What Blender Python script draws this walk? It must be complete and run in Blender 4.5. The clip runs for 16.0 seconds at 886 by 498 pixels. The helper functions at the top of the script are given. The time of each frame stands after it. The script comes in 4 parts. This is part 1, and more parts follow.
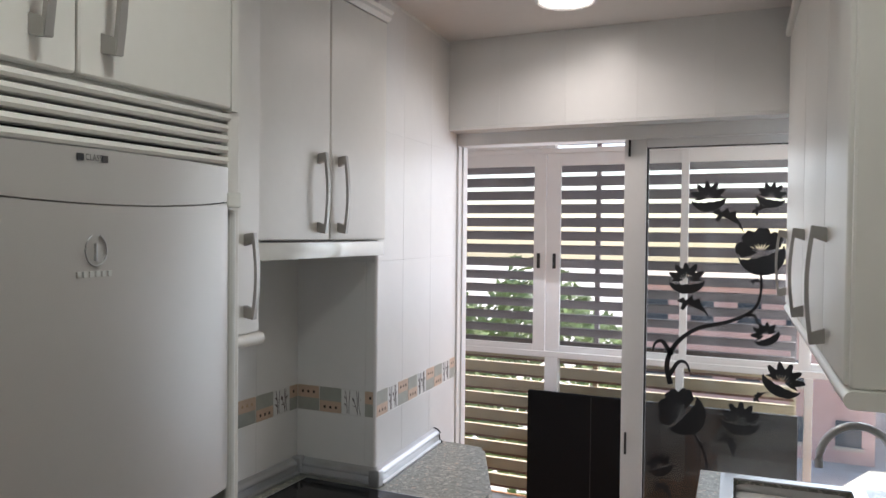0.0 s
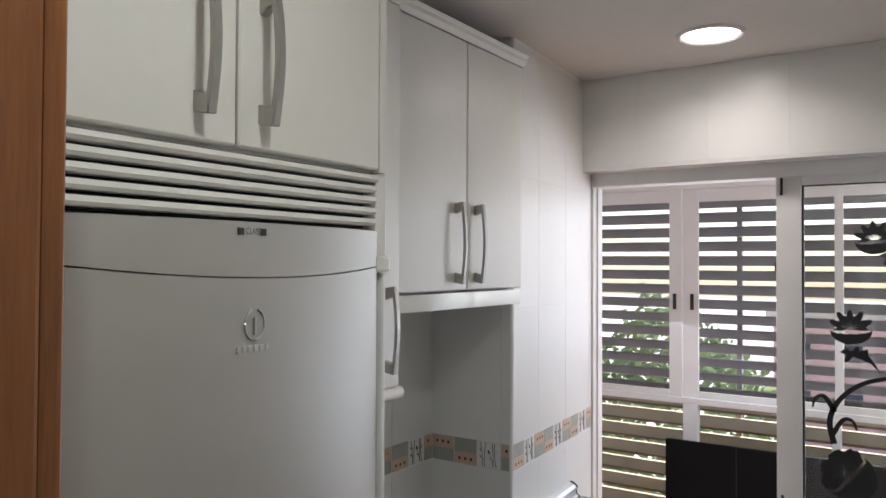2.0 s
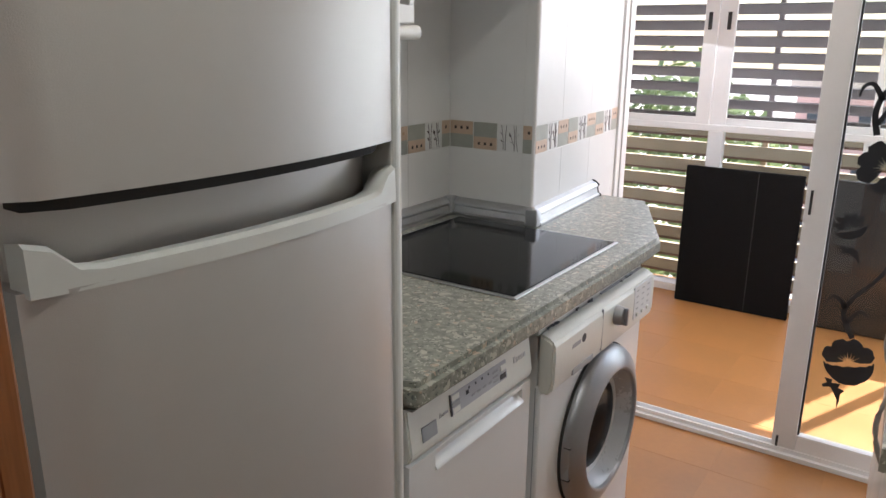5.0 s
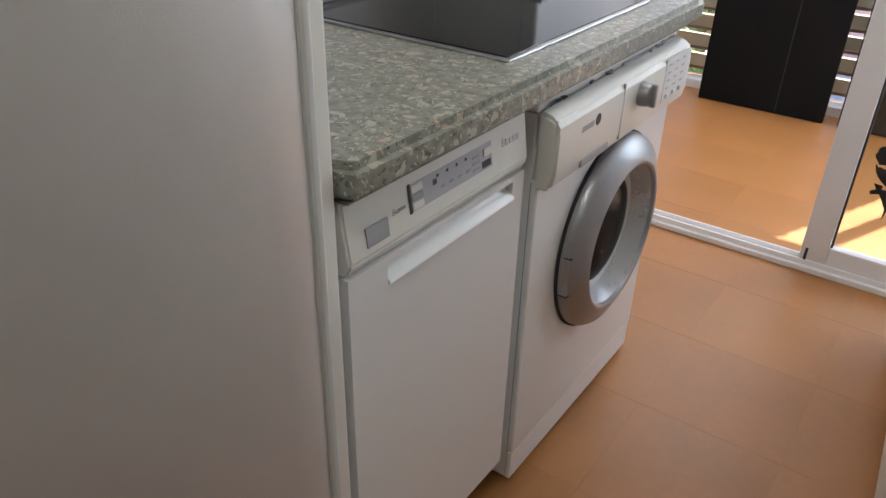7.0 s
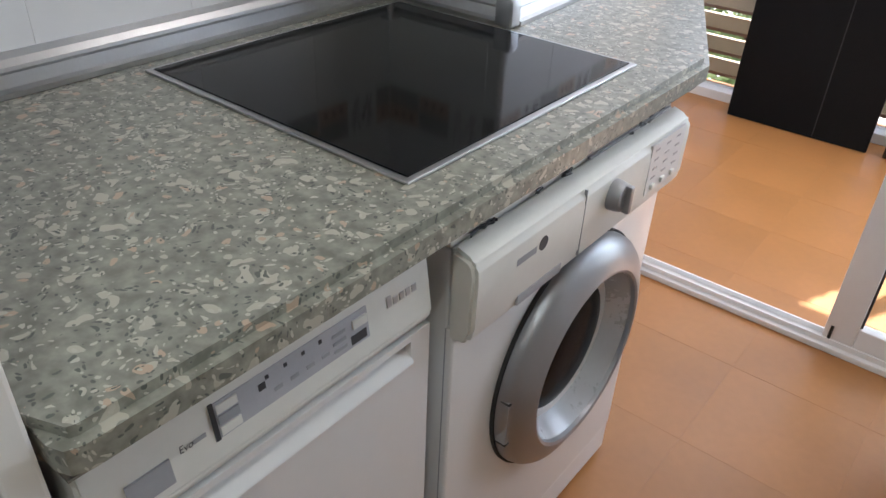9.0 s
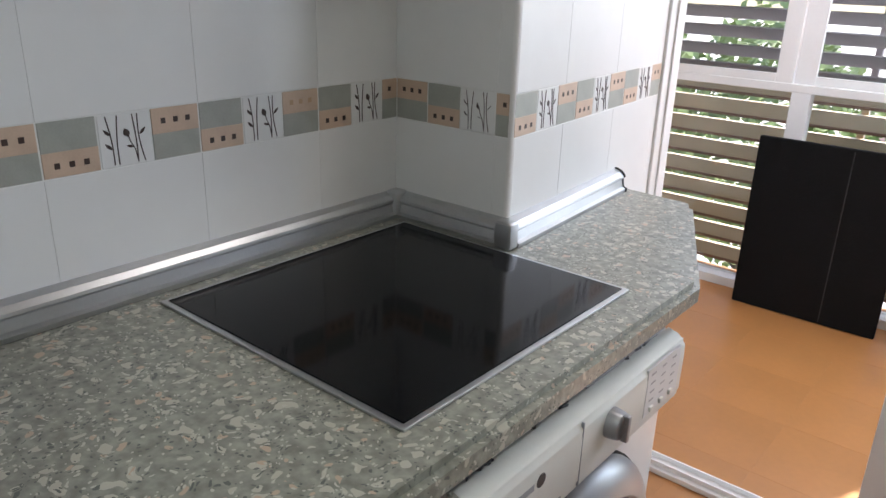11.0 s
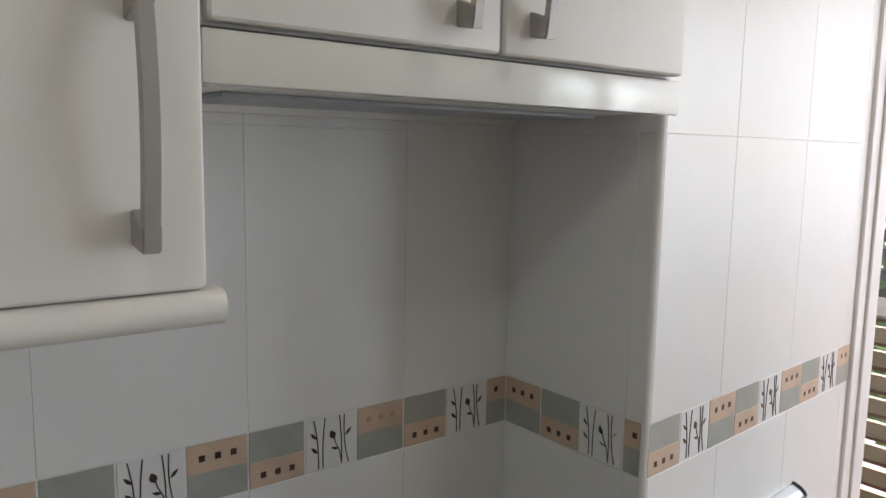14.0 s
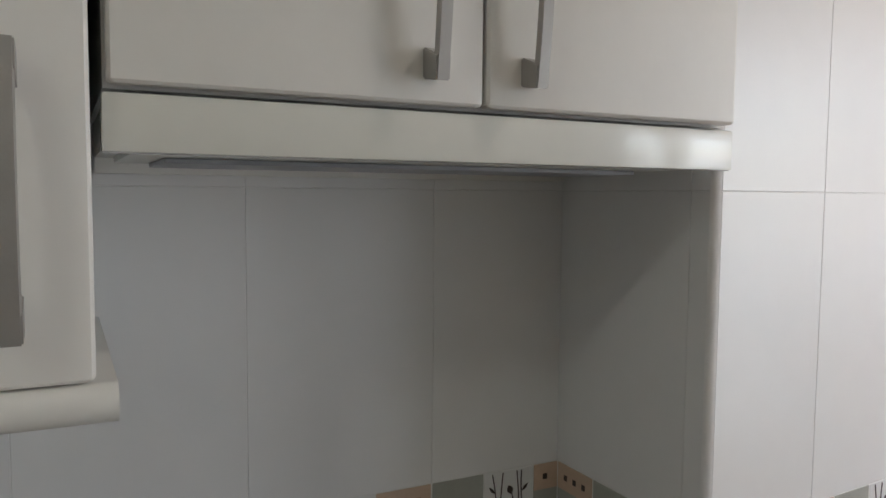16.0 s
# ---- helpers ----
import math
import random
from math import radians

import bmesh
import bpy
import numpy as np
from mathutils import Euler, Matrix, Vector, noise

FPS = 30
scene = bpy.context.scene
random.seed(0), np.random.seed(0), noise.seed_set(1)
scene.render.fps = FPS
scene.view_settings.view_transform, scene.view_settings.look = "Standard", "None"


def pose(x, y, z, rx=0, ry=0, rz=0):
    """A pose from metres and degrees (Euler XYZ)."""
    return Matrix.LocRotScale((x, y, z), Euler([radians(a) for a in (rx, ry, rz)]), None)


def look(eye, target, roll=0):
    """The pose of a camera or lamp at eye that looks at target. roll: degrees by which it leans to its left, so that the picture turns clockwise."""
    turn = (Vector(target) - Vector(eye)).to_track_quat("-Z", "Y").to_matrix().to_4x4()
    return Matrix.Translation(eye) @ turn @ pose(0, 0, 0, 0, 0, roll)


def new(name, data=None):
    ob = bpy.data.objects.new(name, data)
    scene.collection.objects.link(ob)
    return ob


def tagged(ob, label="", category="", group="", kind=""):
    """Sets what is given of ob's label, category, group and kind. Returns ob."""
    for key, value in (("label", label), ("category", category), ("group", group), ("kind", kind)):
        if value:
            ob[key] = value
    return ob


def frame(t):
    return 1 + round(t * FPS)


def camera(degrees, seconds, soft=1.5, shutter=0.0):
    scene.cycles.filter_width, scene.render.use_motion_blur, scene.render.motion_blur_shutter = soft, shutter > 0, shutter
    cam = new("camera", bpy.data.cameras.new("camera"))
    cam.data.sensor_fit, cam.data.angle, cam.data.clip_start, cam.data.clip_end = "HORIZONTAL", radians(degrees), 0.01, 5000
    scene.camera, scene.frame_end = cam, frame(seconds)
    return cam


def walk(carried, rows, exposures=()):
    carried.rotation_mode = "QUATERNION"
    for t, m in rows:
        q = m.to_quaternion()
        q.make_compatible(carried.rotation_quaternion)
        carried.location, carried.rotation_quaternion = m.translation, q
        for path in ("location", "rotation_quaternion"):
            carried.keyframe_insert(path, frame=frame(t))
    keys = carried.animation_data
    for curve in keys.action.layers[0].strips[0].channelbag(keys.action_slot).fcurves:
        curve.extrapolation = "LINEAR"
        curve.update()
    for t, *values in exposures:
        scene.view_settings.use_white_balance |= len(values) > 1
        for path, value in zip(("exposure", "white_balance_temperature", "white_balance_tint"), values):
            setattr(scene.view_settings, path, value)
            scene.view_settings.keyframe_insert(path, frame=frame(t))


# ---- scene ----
cam = camera(61.0, 16.0)
# seconds, eye x y z, yaw, pitch, roll
ROWS = [
    (0.0, 0.079, 0.184, 1.675, 24.52, -1.28, 0.60),
    (0.5, 0.054, 0.202, 1.692, 26.73, -0.59, 0.58),
    (1.0, 0.021, 0.203, 1.719, 30.30, -0.37, 0.60),
    (1.5, 0.019, 0.197, 1.732, 32.64, 0.25, 0.40),
    (2.0, 0.014, 0.208, 1.720, 33.70, 1.11, 0.29),
    (2.5, -0.005, 0.224, 1.682, 34.09, 1.17, 0.36),
    (3.0, -0.026, 0.254, 1.638, 34.30, 0.05, 0.47),
    (3.5, -0.029, 0.269, 1.596, 34.61, -3.20, 0.44),
    (4.0, -0.047, 0.292, 1.538, 34.64, -7.63, 0.61),
    (4.5, -0.065, 0.302, 1.471, 34.61, -11.81, 0.57),
    (5.0, -0.063, 0.302, 1.426, 34.66, -15.87, 0.45),
    (7.5, -0.244, 0.756, 1.204, 35.13, -32.40, 1.45),
    (8.0, -0.270, 0.899, 1.196, 35.44, -33.39, 1.33),
    (8.5, -0.278, 1.005, 1.226, 36.23, -33.67, 1.84),
    (9.0, -0.290, 1.040, 1.294, 37.82, -32.95, 2.51),
    (9.5, -0.294, 1.052, 1.337, 39.18, -30.22, 3.08),
    (12.0, -0.278, 1.071, 1.452, 39.25, -15.36, 0.63),
    (12.5, -0.325, 1.133, 1.500, 39.58, -13.36, 0.66),
    (13.0, -0.411, 1.199, 1.529, 41.07, -11.35, 0.95),
    (13.5, -0.443, 1.267, 1.540, 45.96, -9.41, 0.86),
    (14.0, -0.438, 1.345, 1.555, 52.28, -7.44, 1.00),
    (14.5, -0.468, 1.436, 1.570, 58.22, -5.92, 1.07),
    (15.0, -0.473, 1.477, 1.567, 62.92, -4.17, 0.63),
    (15.5, -0.473, 1.491, 1.566, 64.55, -3.23, 0.58),
    (16.0, -0.443, 1.532, 1.576, 63.11, -4.11, 0.48),
]
walk(cam, [(t, pose(x, y, z) @ pose(0, 0, 0, 0, 0, yaw) @ pose(0, 0, 0, 90 + pitch, 0, 0) @ pose(0, 0, 0, 0, 0, roll)) for t, x, y, z, yaw, pitch, roll in ROWS],
     exposures=[(0.0, 1.15, 6450, 18), (3.5, 1.3, 6450, 18), (4.5, 1.6, 6500, 18), (5.0, 1.75, 6550, 18), (7.5, 1.85, 6350, 17), (8.0, 1.85, 6300, 17), (9.5, 1.95, 6200, 17), (12.0, 1.45, 6400, 16), (13.0, 1.35, 6500, 16), (13.5, 1.32, 6550, 16), (14.5, 1.35, 6650, 16), (15.0, 1.5, 6650, 16), (15.5, 1.5, 6650, 16), (16.0, 1.05, 6650, 16)])

# ---- world, sun, lights ----
world = bpy.data.worlds.new("world")
scene.world = world
world.use_nodes = True
wn = world.node_tree
sky = wn.nodes.new("ShaderNodeTexSky")
sky.sky_type = "NISHITA"
sky.sun_disc = False
sky.sun_elevation = radians(53)
sky.sun_rotation = radians(23)
wn.nodes["Background"].inputs[1].default_value = 0.15
wn.links.new(sky.outputs[0], wn.nodes["Background"].inputs[0])


def lamp(name, kind, energy, m, colour=(1, 1, 1), **extra):
    data = bpy.data.lights.new(name, kind)
    data.energy, data.color = energy, colour
    for key, value in extra.items():
        if key == "size":
            data.size = value
        if key == "size_y":
            data.shape, data.size_y = "RECTANGLE", value
        if key == "angle":
            data.angle = value
        if key == "soft":
            data.shadow_soft_size = value
        if key == "spread":
            data.spread = value
        if key == "disk" and value:
            data.shape = "DISK"
    ob = new(name, data)
    ob.matrix_world = m
    return ob


SUN_FROM = Vector((0.42, 1.0, 1.42)) * 10
lamp("sun", "SUN", 5.0, look(SUN_FROM, (0, 0, 0)), (1.0, 0.95, 0.86), angle=radians(0.5))
# skylight that the balcony glazing lets in
lamp("window_skylight", "AREA", 9, look((-0.42, 4.40, 1.45), (-0.5, 3.3, 0.0)), (0.84, 0.92, 1.0), size=2.0, size_y=1.9)
# and through the unscreened glazing past the slats
lamp("side_window_skylight", "AREA", 15, look((0.90, 4.44, 1.45), (-0.6, 2.4, 1.1)), (0.80, 0.90, 1.0), size=1.2, size_y=1.9)
# ceiling downlight and the hall lamp behind the doorway
lamp("downlight_lamp", "AREA", 0.9, look((-0.555, 2.475, 2.388), (-0.555, 2.475, 0)), (1.0, 0.95, 0.87), size=0.16, disk=True, spread=radians(150))
lamp("downlight_lamp", "AREA", 1.4, look((-0.15, 0.74, 2.388), (-0.15, 0.74, 0)), (0.88, 1.0, 0.92), size=0.16, disk=True, spread=radians(170))
lamp("hall_lamp", "AREA", 0.6, look((0.1, -0.75, 2.34), (-0.2, 0.2, 0.6)), (0.87, 1.0, 0.93), size=0.35, disk=True)


# ---- materials ----
def mat(name, base, rough=0.5, metal=0.0, noise_scale=None, vary=0.06, bump=0.0, bump_scale=None, coat=0.0, random_tint=0.0, stretch=None):
    m = bpy.data.materials.new(name)
    m.use_nodes = True
    nt = m.node_tree
    b = nt.nodes["Principled BSDF"]
    b.inputs["Base Color"].default_value = (*base, 1)
    b.inputs["Roughness"].default_value = rough
    b.inputs["Metallic"].default_value = metal
    if coat:
        b.inputs["Coat Weight"].default_value = coat
        b.inputs["Coat Roughness"].default_value = 0.08
    coord = nt.nodes.new("ShaderNodeTexCoord")
    source = coord.outputs["Object"]
    if stretch:
        mp = nt.nodes.new("ShaderNodeMapping")
        mp.inputs["Scale"].default_value = stretch
        nt.links.new(source, mp.inputs[0])
        source = mp.outputs[0]
    if noise_scale:
        big = nt.nodes.new("ShaderNodeTexNoise")
        big.inputs["Scale"].default_value = noise_scale
        big.inputs["Detail"].default_value = 6
        fine = nt.nodes.new("ShaderNodeTexNoise")
        fine.inputs["Scale"].default_value = noise_scale * 14
        fine.inputs["Detail"].default_value = 3
        nt.links.new(source, big.inputs["Vector"])
        nt.links.new(source, fine.inputs["Vector"])
        mixn = nt.nodes.new("ShaderNodeMath")
        mixn.operation = "MULTIPLY_ADD"
        mixn.inputs[1].default_value = 0.4
        nt.links.new(fine.outputs[0], mixn.inputs[0])
        nt.links.new(big.outputs[0], mixn.inputs[2])
        ramp = nt.nodes.new("ShaderNodeValToRGB")
        lo = [max(0.0, c * (1 - vary)) for c in base]
        hi = [min(1.0, c * (1 + vary)) for c in base]
        ramp.color_ramp.elements[0].position, ramp.color_ramp.elements[0].color = 0.45, (*lo, 1)
        ramp.color_ramp.elements[1].position, ramp.color_ramp.elements[1].color = 0.95, (*hi, 1)
        nt.links.new(mixn.outputs[0], ramp.inputs[0])
        colour = ramp.outputs[0]
        if random_tint:
            info = nt.nodes.new("ShaderNodeObjectInfo")
            hsv = nt.nodes.new("ShaderNodeHueSaturation")
            rng = nt.nodes.new("ShaderNodeMapRange")
            rng.inputs[3].default_value, rng.inputs[4].default_value = 1 - random_tint, 1 + random_tint
            nt.links.new(info.outputs["Random"], rng.inputs[0])
            nt.links.new(rng.outputs[0], hsv.inputs["Value"])
            nt.links.new(colour, hsv.inputs["Color"])
            colour = hsv.outputs[0]
        nt.links.new(colour, b.inputs["Base Color"])
        rr = nt.nodes.new("ShaderNodeMapRange")
        rr.inputs[3].default_value, rr.inputs[4].default_value = max(0.02, rough * 0.8), min(1, rough * 1.25)
        nt.links.new(mixn.outputs[0], rr.inputs[0])
        nt.links.new(rr.outputs[0], b.inputs["Roughness"])
    if bump:
        bn = nt.nodes.new("ShaderNodeTexNoise")
        bn.inputs["Scale"].default_value = bump_scale or 60
        bn.inputs["Detail"].default_value = 4
        nt.links.new(source, bn.inputs["Vector"])
        bp = nt.nodes.new("ShaderNodeBump")
        bp.inputs["Strength"].default_value = bump
        bp.inputs["Distance"].default_value = 0.002
        nt.links.new(bn.outputs[0], bp.inputs["Height"])
        nt.links.new(bp.outputs[0], b.inputs["Normal"])
    return m


LACQUER = mat("cream_lacquer", (0.76, 0.745, 0.70), 0.33, noise_scale=3, vary=0.03, bump=0.05, bump_scale=40)
GLOSS_LACQUER = mat("glossy_cream_lacquer", (0.72, 0.72, 0.66), 0.16, noise_scale=3, vary=0.03, bump=0.03, bump_scale=14, coat=0.5)
CARCASS = mat("white_melamine", (0.74, 0.73, 0.69), 0.45, noise_scale=4, vary=0.03)
# near-black for joints and gaskets, also for shade painted into hollows
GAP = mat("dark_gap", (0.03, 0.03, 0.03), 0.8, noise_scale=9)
NICKEL = mat("satin_nickel", (0.42, 0.41, 0.39), 0.42, 0.75, noise_scale=20, vary=0.05, bump=0.05, bump_scale=300)
STEEL = mat("polished_steel", (0.55, 0.56, 0.57), 0.30, 1.0, noise_scale=14, vary=0.06)
SILVER = mat("silver_fridge_paint", (0.55, 0.535, 0.52), 0.36, 0.45, noise_scale=2.5, vary=0.03, bump=0.10, bump_scale=700)
SILVER_PALE = mat("pale_silver_plastic", (0.62, 0.63, 0.61), 0.38, 0.1, noise_scale=6, vary=0.03)
APPLIANCE = mat("white_enamel", (0.77, 0.77, 0.76), 0.28, noise_scale=3, vary=0.02, bump=0.03, bump_scale=90, coat=0.3)
PLASTIC = mat("aged_white_plastic", (0.72, 0.72, 0.67), 0.36, noise_scale=5, vary=0.04)
GREY_PLASTIC = mat("grey_plastic", (0.33, 0.34, 0.36), 0.38, noise_scale=12)
RING = mat("silver_ring", (0.36, 0.37, 0.39), 0.33, 0.7, noise_scale=9, vary=0.05)
BLACK_GLASS = mat("black_glass", (0.003, 0.003, 0.004), 0.07, noise_scale=6, vary=0.2)
BLACK_GLASS.node_tree.nodes["Principled BSDF"].inputs["Specular IOR Level"].default_value = 0.2
DOOR_GLASS = mat("smoked_glass", (0.006, 0.006, 0.007), 0.2, noise_scale=6, vary=0.2)
DOOR_GLASS.node_tree.nodes["Principled BSDF"].inputs["Specular IOR Level"].default_value = 0.03
PAINT = mat("cream_ceiling_paint", (0.74, 0.70, 0.67), 0.8, noise_scale=2.0, vary=0.04, bump=0.15, bump_scale=120)
WALL = mat("wall_paint", (0.74, 0.72, 0.68), 0.7, noise_scale=2.0, vary=0.05, bump=0.2, bump_scale=110)
GROUT = mat("grout", (0.74, 0.74, 0.72), 0.85, noise_scale=30, vary=0.12)
TILE = mat("white_wall_tile", (0.78, 0.78, 0.77), 0.26, noise_scale=1.6, vary=0.025, bump=0.04, bump_scale=9, random_tint=0.015)
for link in TILE.node_tree.nodes["Principled BSDF"].inputs["Roughness"].links:
    TILE.node_tree.links.remove(link)
TILE_GREY = mat("border_grey", (0.36, 0.37, 0.33), 0.3, noise_scale=22, vary=0.10)
TILE_PEACH = mat("border_peach", (0.58, 0.43, 0.32), 0.3, noise_scale=22, vary=0.10)
TILE_DOT = mat("border_dot", (0.05, 0.03, 0.025), 0.3)
TILE_FADED = mat("border_dot_faded", (0.50, 0.33, 0.20), 0.3)
FLOOR_TILE = mat("terracotta_tile", (0.37, 0.162, 0.050), 0.36, noise_scale=3.2, vary=0.10, bump=0.12, bump_scale=35, random_tint=0.02)
FLOOR_GROUT = mat("terracotta_grout", (0.37, 0.178, 0.075), 0.8, noise_scale=30, vary=0.15)
ALU = mat("white_coated_aluminium", (0.76, 0.75, 0.74), 0.35, noise_scale=6, vary=0.03)
WOOD = mat("varnished_sapele", (0.30, 0.105, 0.03), 0.28, noise_scale=3.0, vary=0.35, bump=0.1, bump_scale=20, stretch=(9, 9, 0.7), coat=0.3)
BLACK_CLOTH = mat("black_vinyl", (0.006, 0.006, 0.0065), 0.75, noise_scale=9, vary=0.3, bump=0.35, bump_scale=90)
BLACK_CLOTH.node_tree.nodes["Principled BSDF"].inputs["Specular IOR Level"].default_value = 0.15
SLAT = mat("grey_brown_slat", (0.19, 0.165, 0.175), 0.55, noise_scale=5, vary=0.15)
DECAL = mat("black_decal", (0.012, 0.013, 0.016), 0.5)
RUBBER = mat("black_rubber", (0.02, 0.02, 0.02), 0.6)
INK = mat("dark_ink", (0.04, 0.04, 0.045), 0.5)
STONE = mat("pale_plaster", (0.62, 0.50, 0.42), 0.85, noise_scale=1.2, vary=0.12, bump=0.3, bump_scale=30)


def counter_material():
    m = bpy.data.materials.new("speckled_laminate")
    m.use_nodes = True
    nt = m.node_tree
    b = nt.nodes["Principled BSDF"]
    b.inputs["Roughness"].default_value = 0.33
    coord = nt.nodes.new("ShaderNodeTexCoord")
    warp = nt.nodes.new("ShaderNodeTexNoise")
    warp.inputs["Scale"].default_value = 26
    nt.links.new(coord.outputs["Object"], warp.inputs["Vector"])
    add = nt.nodes.new("ShaderNodeVectorMath")
    add.operation = "MULTIPLY_ADD"
    add.inputs[1].default_value = (0.045, 0.045, 0.045)
    nt.links.new(warp.outputs["Color"], add.inputs[0])
    nt.links.new(coord.outputs["Object"], add.inputs[2])
    last = None

    def layer(scale, low, high, colour, under, feature="F1"):
        v = nt.nodes.new("ShaderNodeTexVoronoi")
        v.inputs["Scale"].default_value = scale
        v.feature = feature
        nt.links.new(add.outputs[0], v.inputs["Vector"])
        sep = nt.nodes.new("ShaderNodeSeparateColor")
        nt.links.new(v.outputs["Color"], sep.inputs[0])
        pick = nt.nodes.new("ShaderNodeMath")
        pick.operation = "GREATER_THAN"
        pick.inputs[1].default_value = high
        nt.links.new(sep.outputs[0], pick.inputs[0])
        near = nt.nodes.new("ShaderNodeMath")
        near.operation = "LESS_THAN"
        near.inputs[1].default_value = low
        nt.links.new(v.outputs["Distance"], near.inputs[0])
        both = nt.nodes.new("ShaderNodeMath")
        both.operation = "MULTIPLY"
        nt.links.new(pick.outputs[0], both.inputs[0])
        nt.links.new(near.outputs[0], both.inputs[1])
        mix = nt.nodes.new("ShaderNodeMix")
        mix.data_type = "RGBA"
        nt.links.new(both.outputs[0], mix.inputs["Factor"])
        nt.links.new(under, mix.inputs["A"])
        mix.inputs["B"].default_value = (*colour, 1)
        return mix.outputs["Result"]

    ground_noise = nt.nodes.new("ShaderNodeTexNoise")
    ground_noise.inputs["Scale"].default_value = 60
    ground_noise.inputs["Detail"].default_value = 8
    nt.links.new(coord.outputs["Object"], ground_noise.inputs["Vector"])
    ramp = nt.nodes.new("ShaderNodeValToRGB")
    ramp.color_ramp.elements[0].position, ramp.color_ramp.elements[0].color = 0.35, (0.20, 0.205, 0.17, 1)
    ramp.color_ramp.elements[1].position, ramp.color_ramp.elements[1].color = 0.68, (0.36, 0.36, 0.305, 1)
    nt.links.new(ground_noise.outputs[0], ramp.inputs[0])
    col = ramp.outputs[0]
    col = layer(62, 0.44, 0.74, (0.50, 0.485, 0.41), col)
    col = layer(76, 0.38, 0.88, (0.52, 0.40, 0.30), col)
    col = layer(185, 0.42, 0.80, (0.12, 0.13, 0.115), col)
    col = layer(190, 0.45, 0.85, (0.54, 0.53, 0.46), col)
    nt.links.new(col, b.inputs["Base Color"])
    bp = nt.nodes.new("ShaderNodeBump")
    bp.inputs["Strength"].default_value = 0.06
    bp.inputs["Distance"].default_value = 0.001
    nt.links.new(ground_noise.outputs[0], bp.inputs["Height"])
    nt.links.new(bp.outputs[0], b.inputs["Normal"])
    return m


COUNTER = counter_material()


def glass_material(name, tint=(1, 1, 1), rough=0.0, reflect=0.10):
    m = bpy.data.materials.new(name)
    m.use_nodes = True
    nt = m.node_tree
    nt.nodes.remove(nt.nodes["Principled BSDF"])
    clear = nt.nodes.new("ShaderNodeBsdfTransparent")
    clear.inputs[0].default_value = (*tint, 1)
    gloss = nt.nodes.new("ShaderNodeBsdfGlossy")
    gloss.inputs["Roughness"].default_value = rough
    fres = nt.nodes.new("ShaderNodeFresnel")
    fres.inputs[0].default_value = 1.5
    mix = nt.nodes.new("ShaderNodeMixShader")
    nt.links.new(fres.outputs[0], mix.inputs[0])
    nt.links.new(clear.outputs[0], mix.inputs[1])
    nt.links.new(gloss.outputs[0], mix.inputs[2])
    nt.links.new(mix.outputs[0], nt.nodes["Material Output"].inputs[0])
    return m


GLASS = glass_material("clear_glass", (0.93, 0.95, 0.94))


def glow_material(name, colour, strength):
    m = bpy.data.materials.new(name)
    m.use_nodes = True
    b = m.node_tree.nodes["Principled BSDF"]
    b.inputs["Base Color"].default_value = (*colour, 1)
    b.inputs["Emission Color"].default_value = (*colour, 1)
    b.inputs["Emission Strength"].default_value = strength
    return m


LAMP_GLOW = glow_material("lamp_diffuser", (1.0, 0.95, 0.85), 6.0)


# ---- geometry helpers ----
def root_of(ob):
    while ob.parent:
        ob = ob.parent
    return ob


def part(name, bm, material, parent=None, label="", smooth=False):
    """One bmesh in world coordinates as one mesh object, under a thing or a part."""
    if parent is not None:
        bmesh.ops.translate(bm, verts=bm.verts, vec=-Vector(root_of(parent).location))
    data = bpy.data.meshes.new(name)
    bmesh.ops.recalc_face_normals(bm, faces=bm.faces)
    bm.to_mesh(data)
    bm.free()
    data.materials.append(material)
    if smooth:
        for p in data.polygons:
            p.use_smooth = True
        data.set_sharp_from_angle(angle=radians(35))
    ob = new(name, data)
    if parent is not None:
        ob.parent = parent
    if label:
        ob["label"] = label
    return ob


def thing(name, at, label, category, group="", kind=""):
    ob = new(name)
    ob.location = at
    ob.empty_display_size = 0.05
    return tagged(ob, label, category, group, kind)


def box(x0, x1, y0, y1, z0, z1, bevel=0.0, segments=2, bm=None):
    b = bmesh.new()
    m = Matrix.Translation(((x0 + x1) / 2, (y0 + y1) / 2, (z0 + z1) / 2)) @ Matrix.Diagonal((abs(x1 - x0), abs(y1 - y0), abs(z1 - z0), 1))
    bmesh.ops.create_cube(b, size=1, matrix=m)
    if bevel:
        bmesh.ops.bevel(b, geom=b.edges[:], offset=bevel, segments=segments, affect="EDGES", profile=0.6)
    return join(bm, b)


def join(bm, b):
    if bm is None:
        return b
    tmp = bpy.data.meshes.new("tmp")
    b.to_mesh(tmp)
    b.free()
    bm.from_mesh(tmp)
    bpy.data.meshes.remove(tmp)
    return bm


def prism(points, axis, a0, a1, bm=None, bevel=0.0):
    """A polygon extruded along an axis. For z the points are (x, y), for y (x, z), for x (y, z)."""
    b = bmesh.new()

    def place(p, a):
        return {"z": (p[0], p[1], a), "y": (p[0], a, p[1]), "x": (a, p[0], p[1])}[axis]

    low = [b.verts.new(place(p, a0)) for p in points]
    high = [b.verts.new(place(p, a1)) for p in points]
    b.faces.new(low)
    b.faces.new(high[::-1])
    n = len(points)
    for i in range(n):
        b.faces.new((low[i], high[i], high[(i + 1) % n], low[(i + 1) % n]))
    bmesh.ops.recalc_face_normals(b, faces=b.faces)
    if bevel:
        bmesh.ops.bevel(b, geom=b.edges[:], offset=bevel, segments=2, affect="EDGES")
    return join(bm, b)


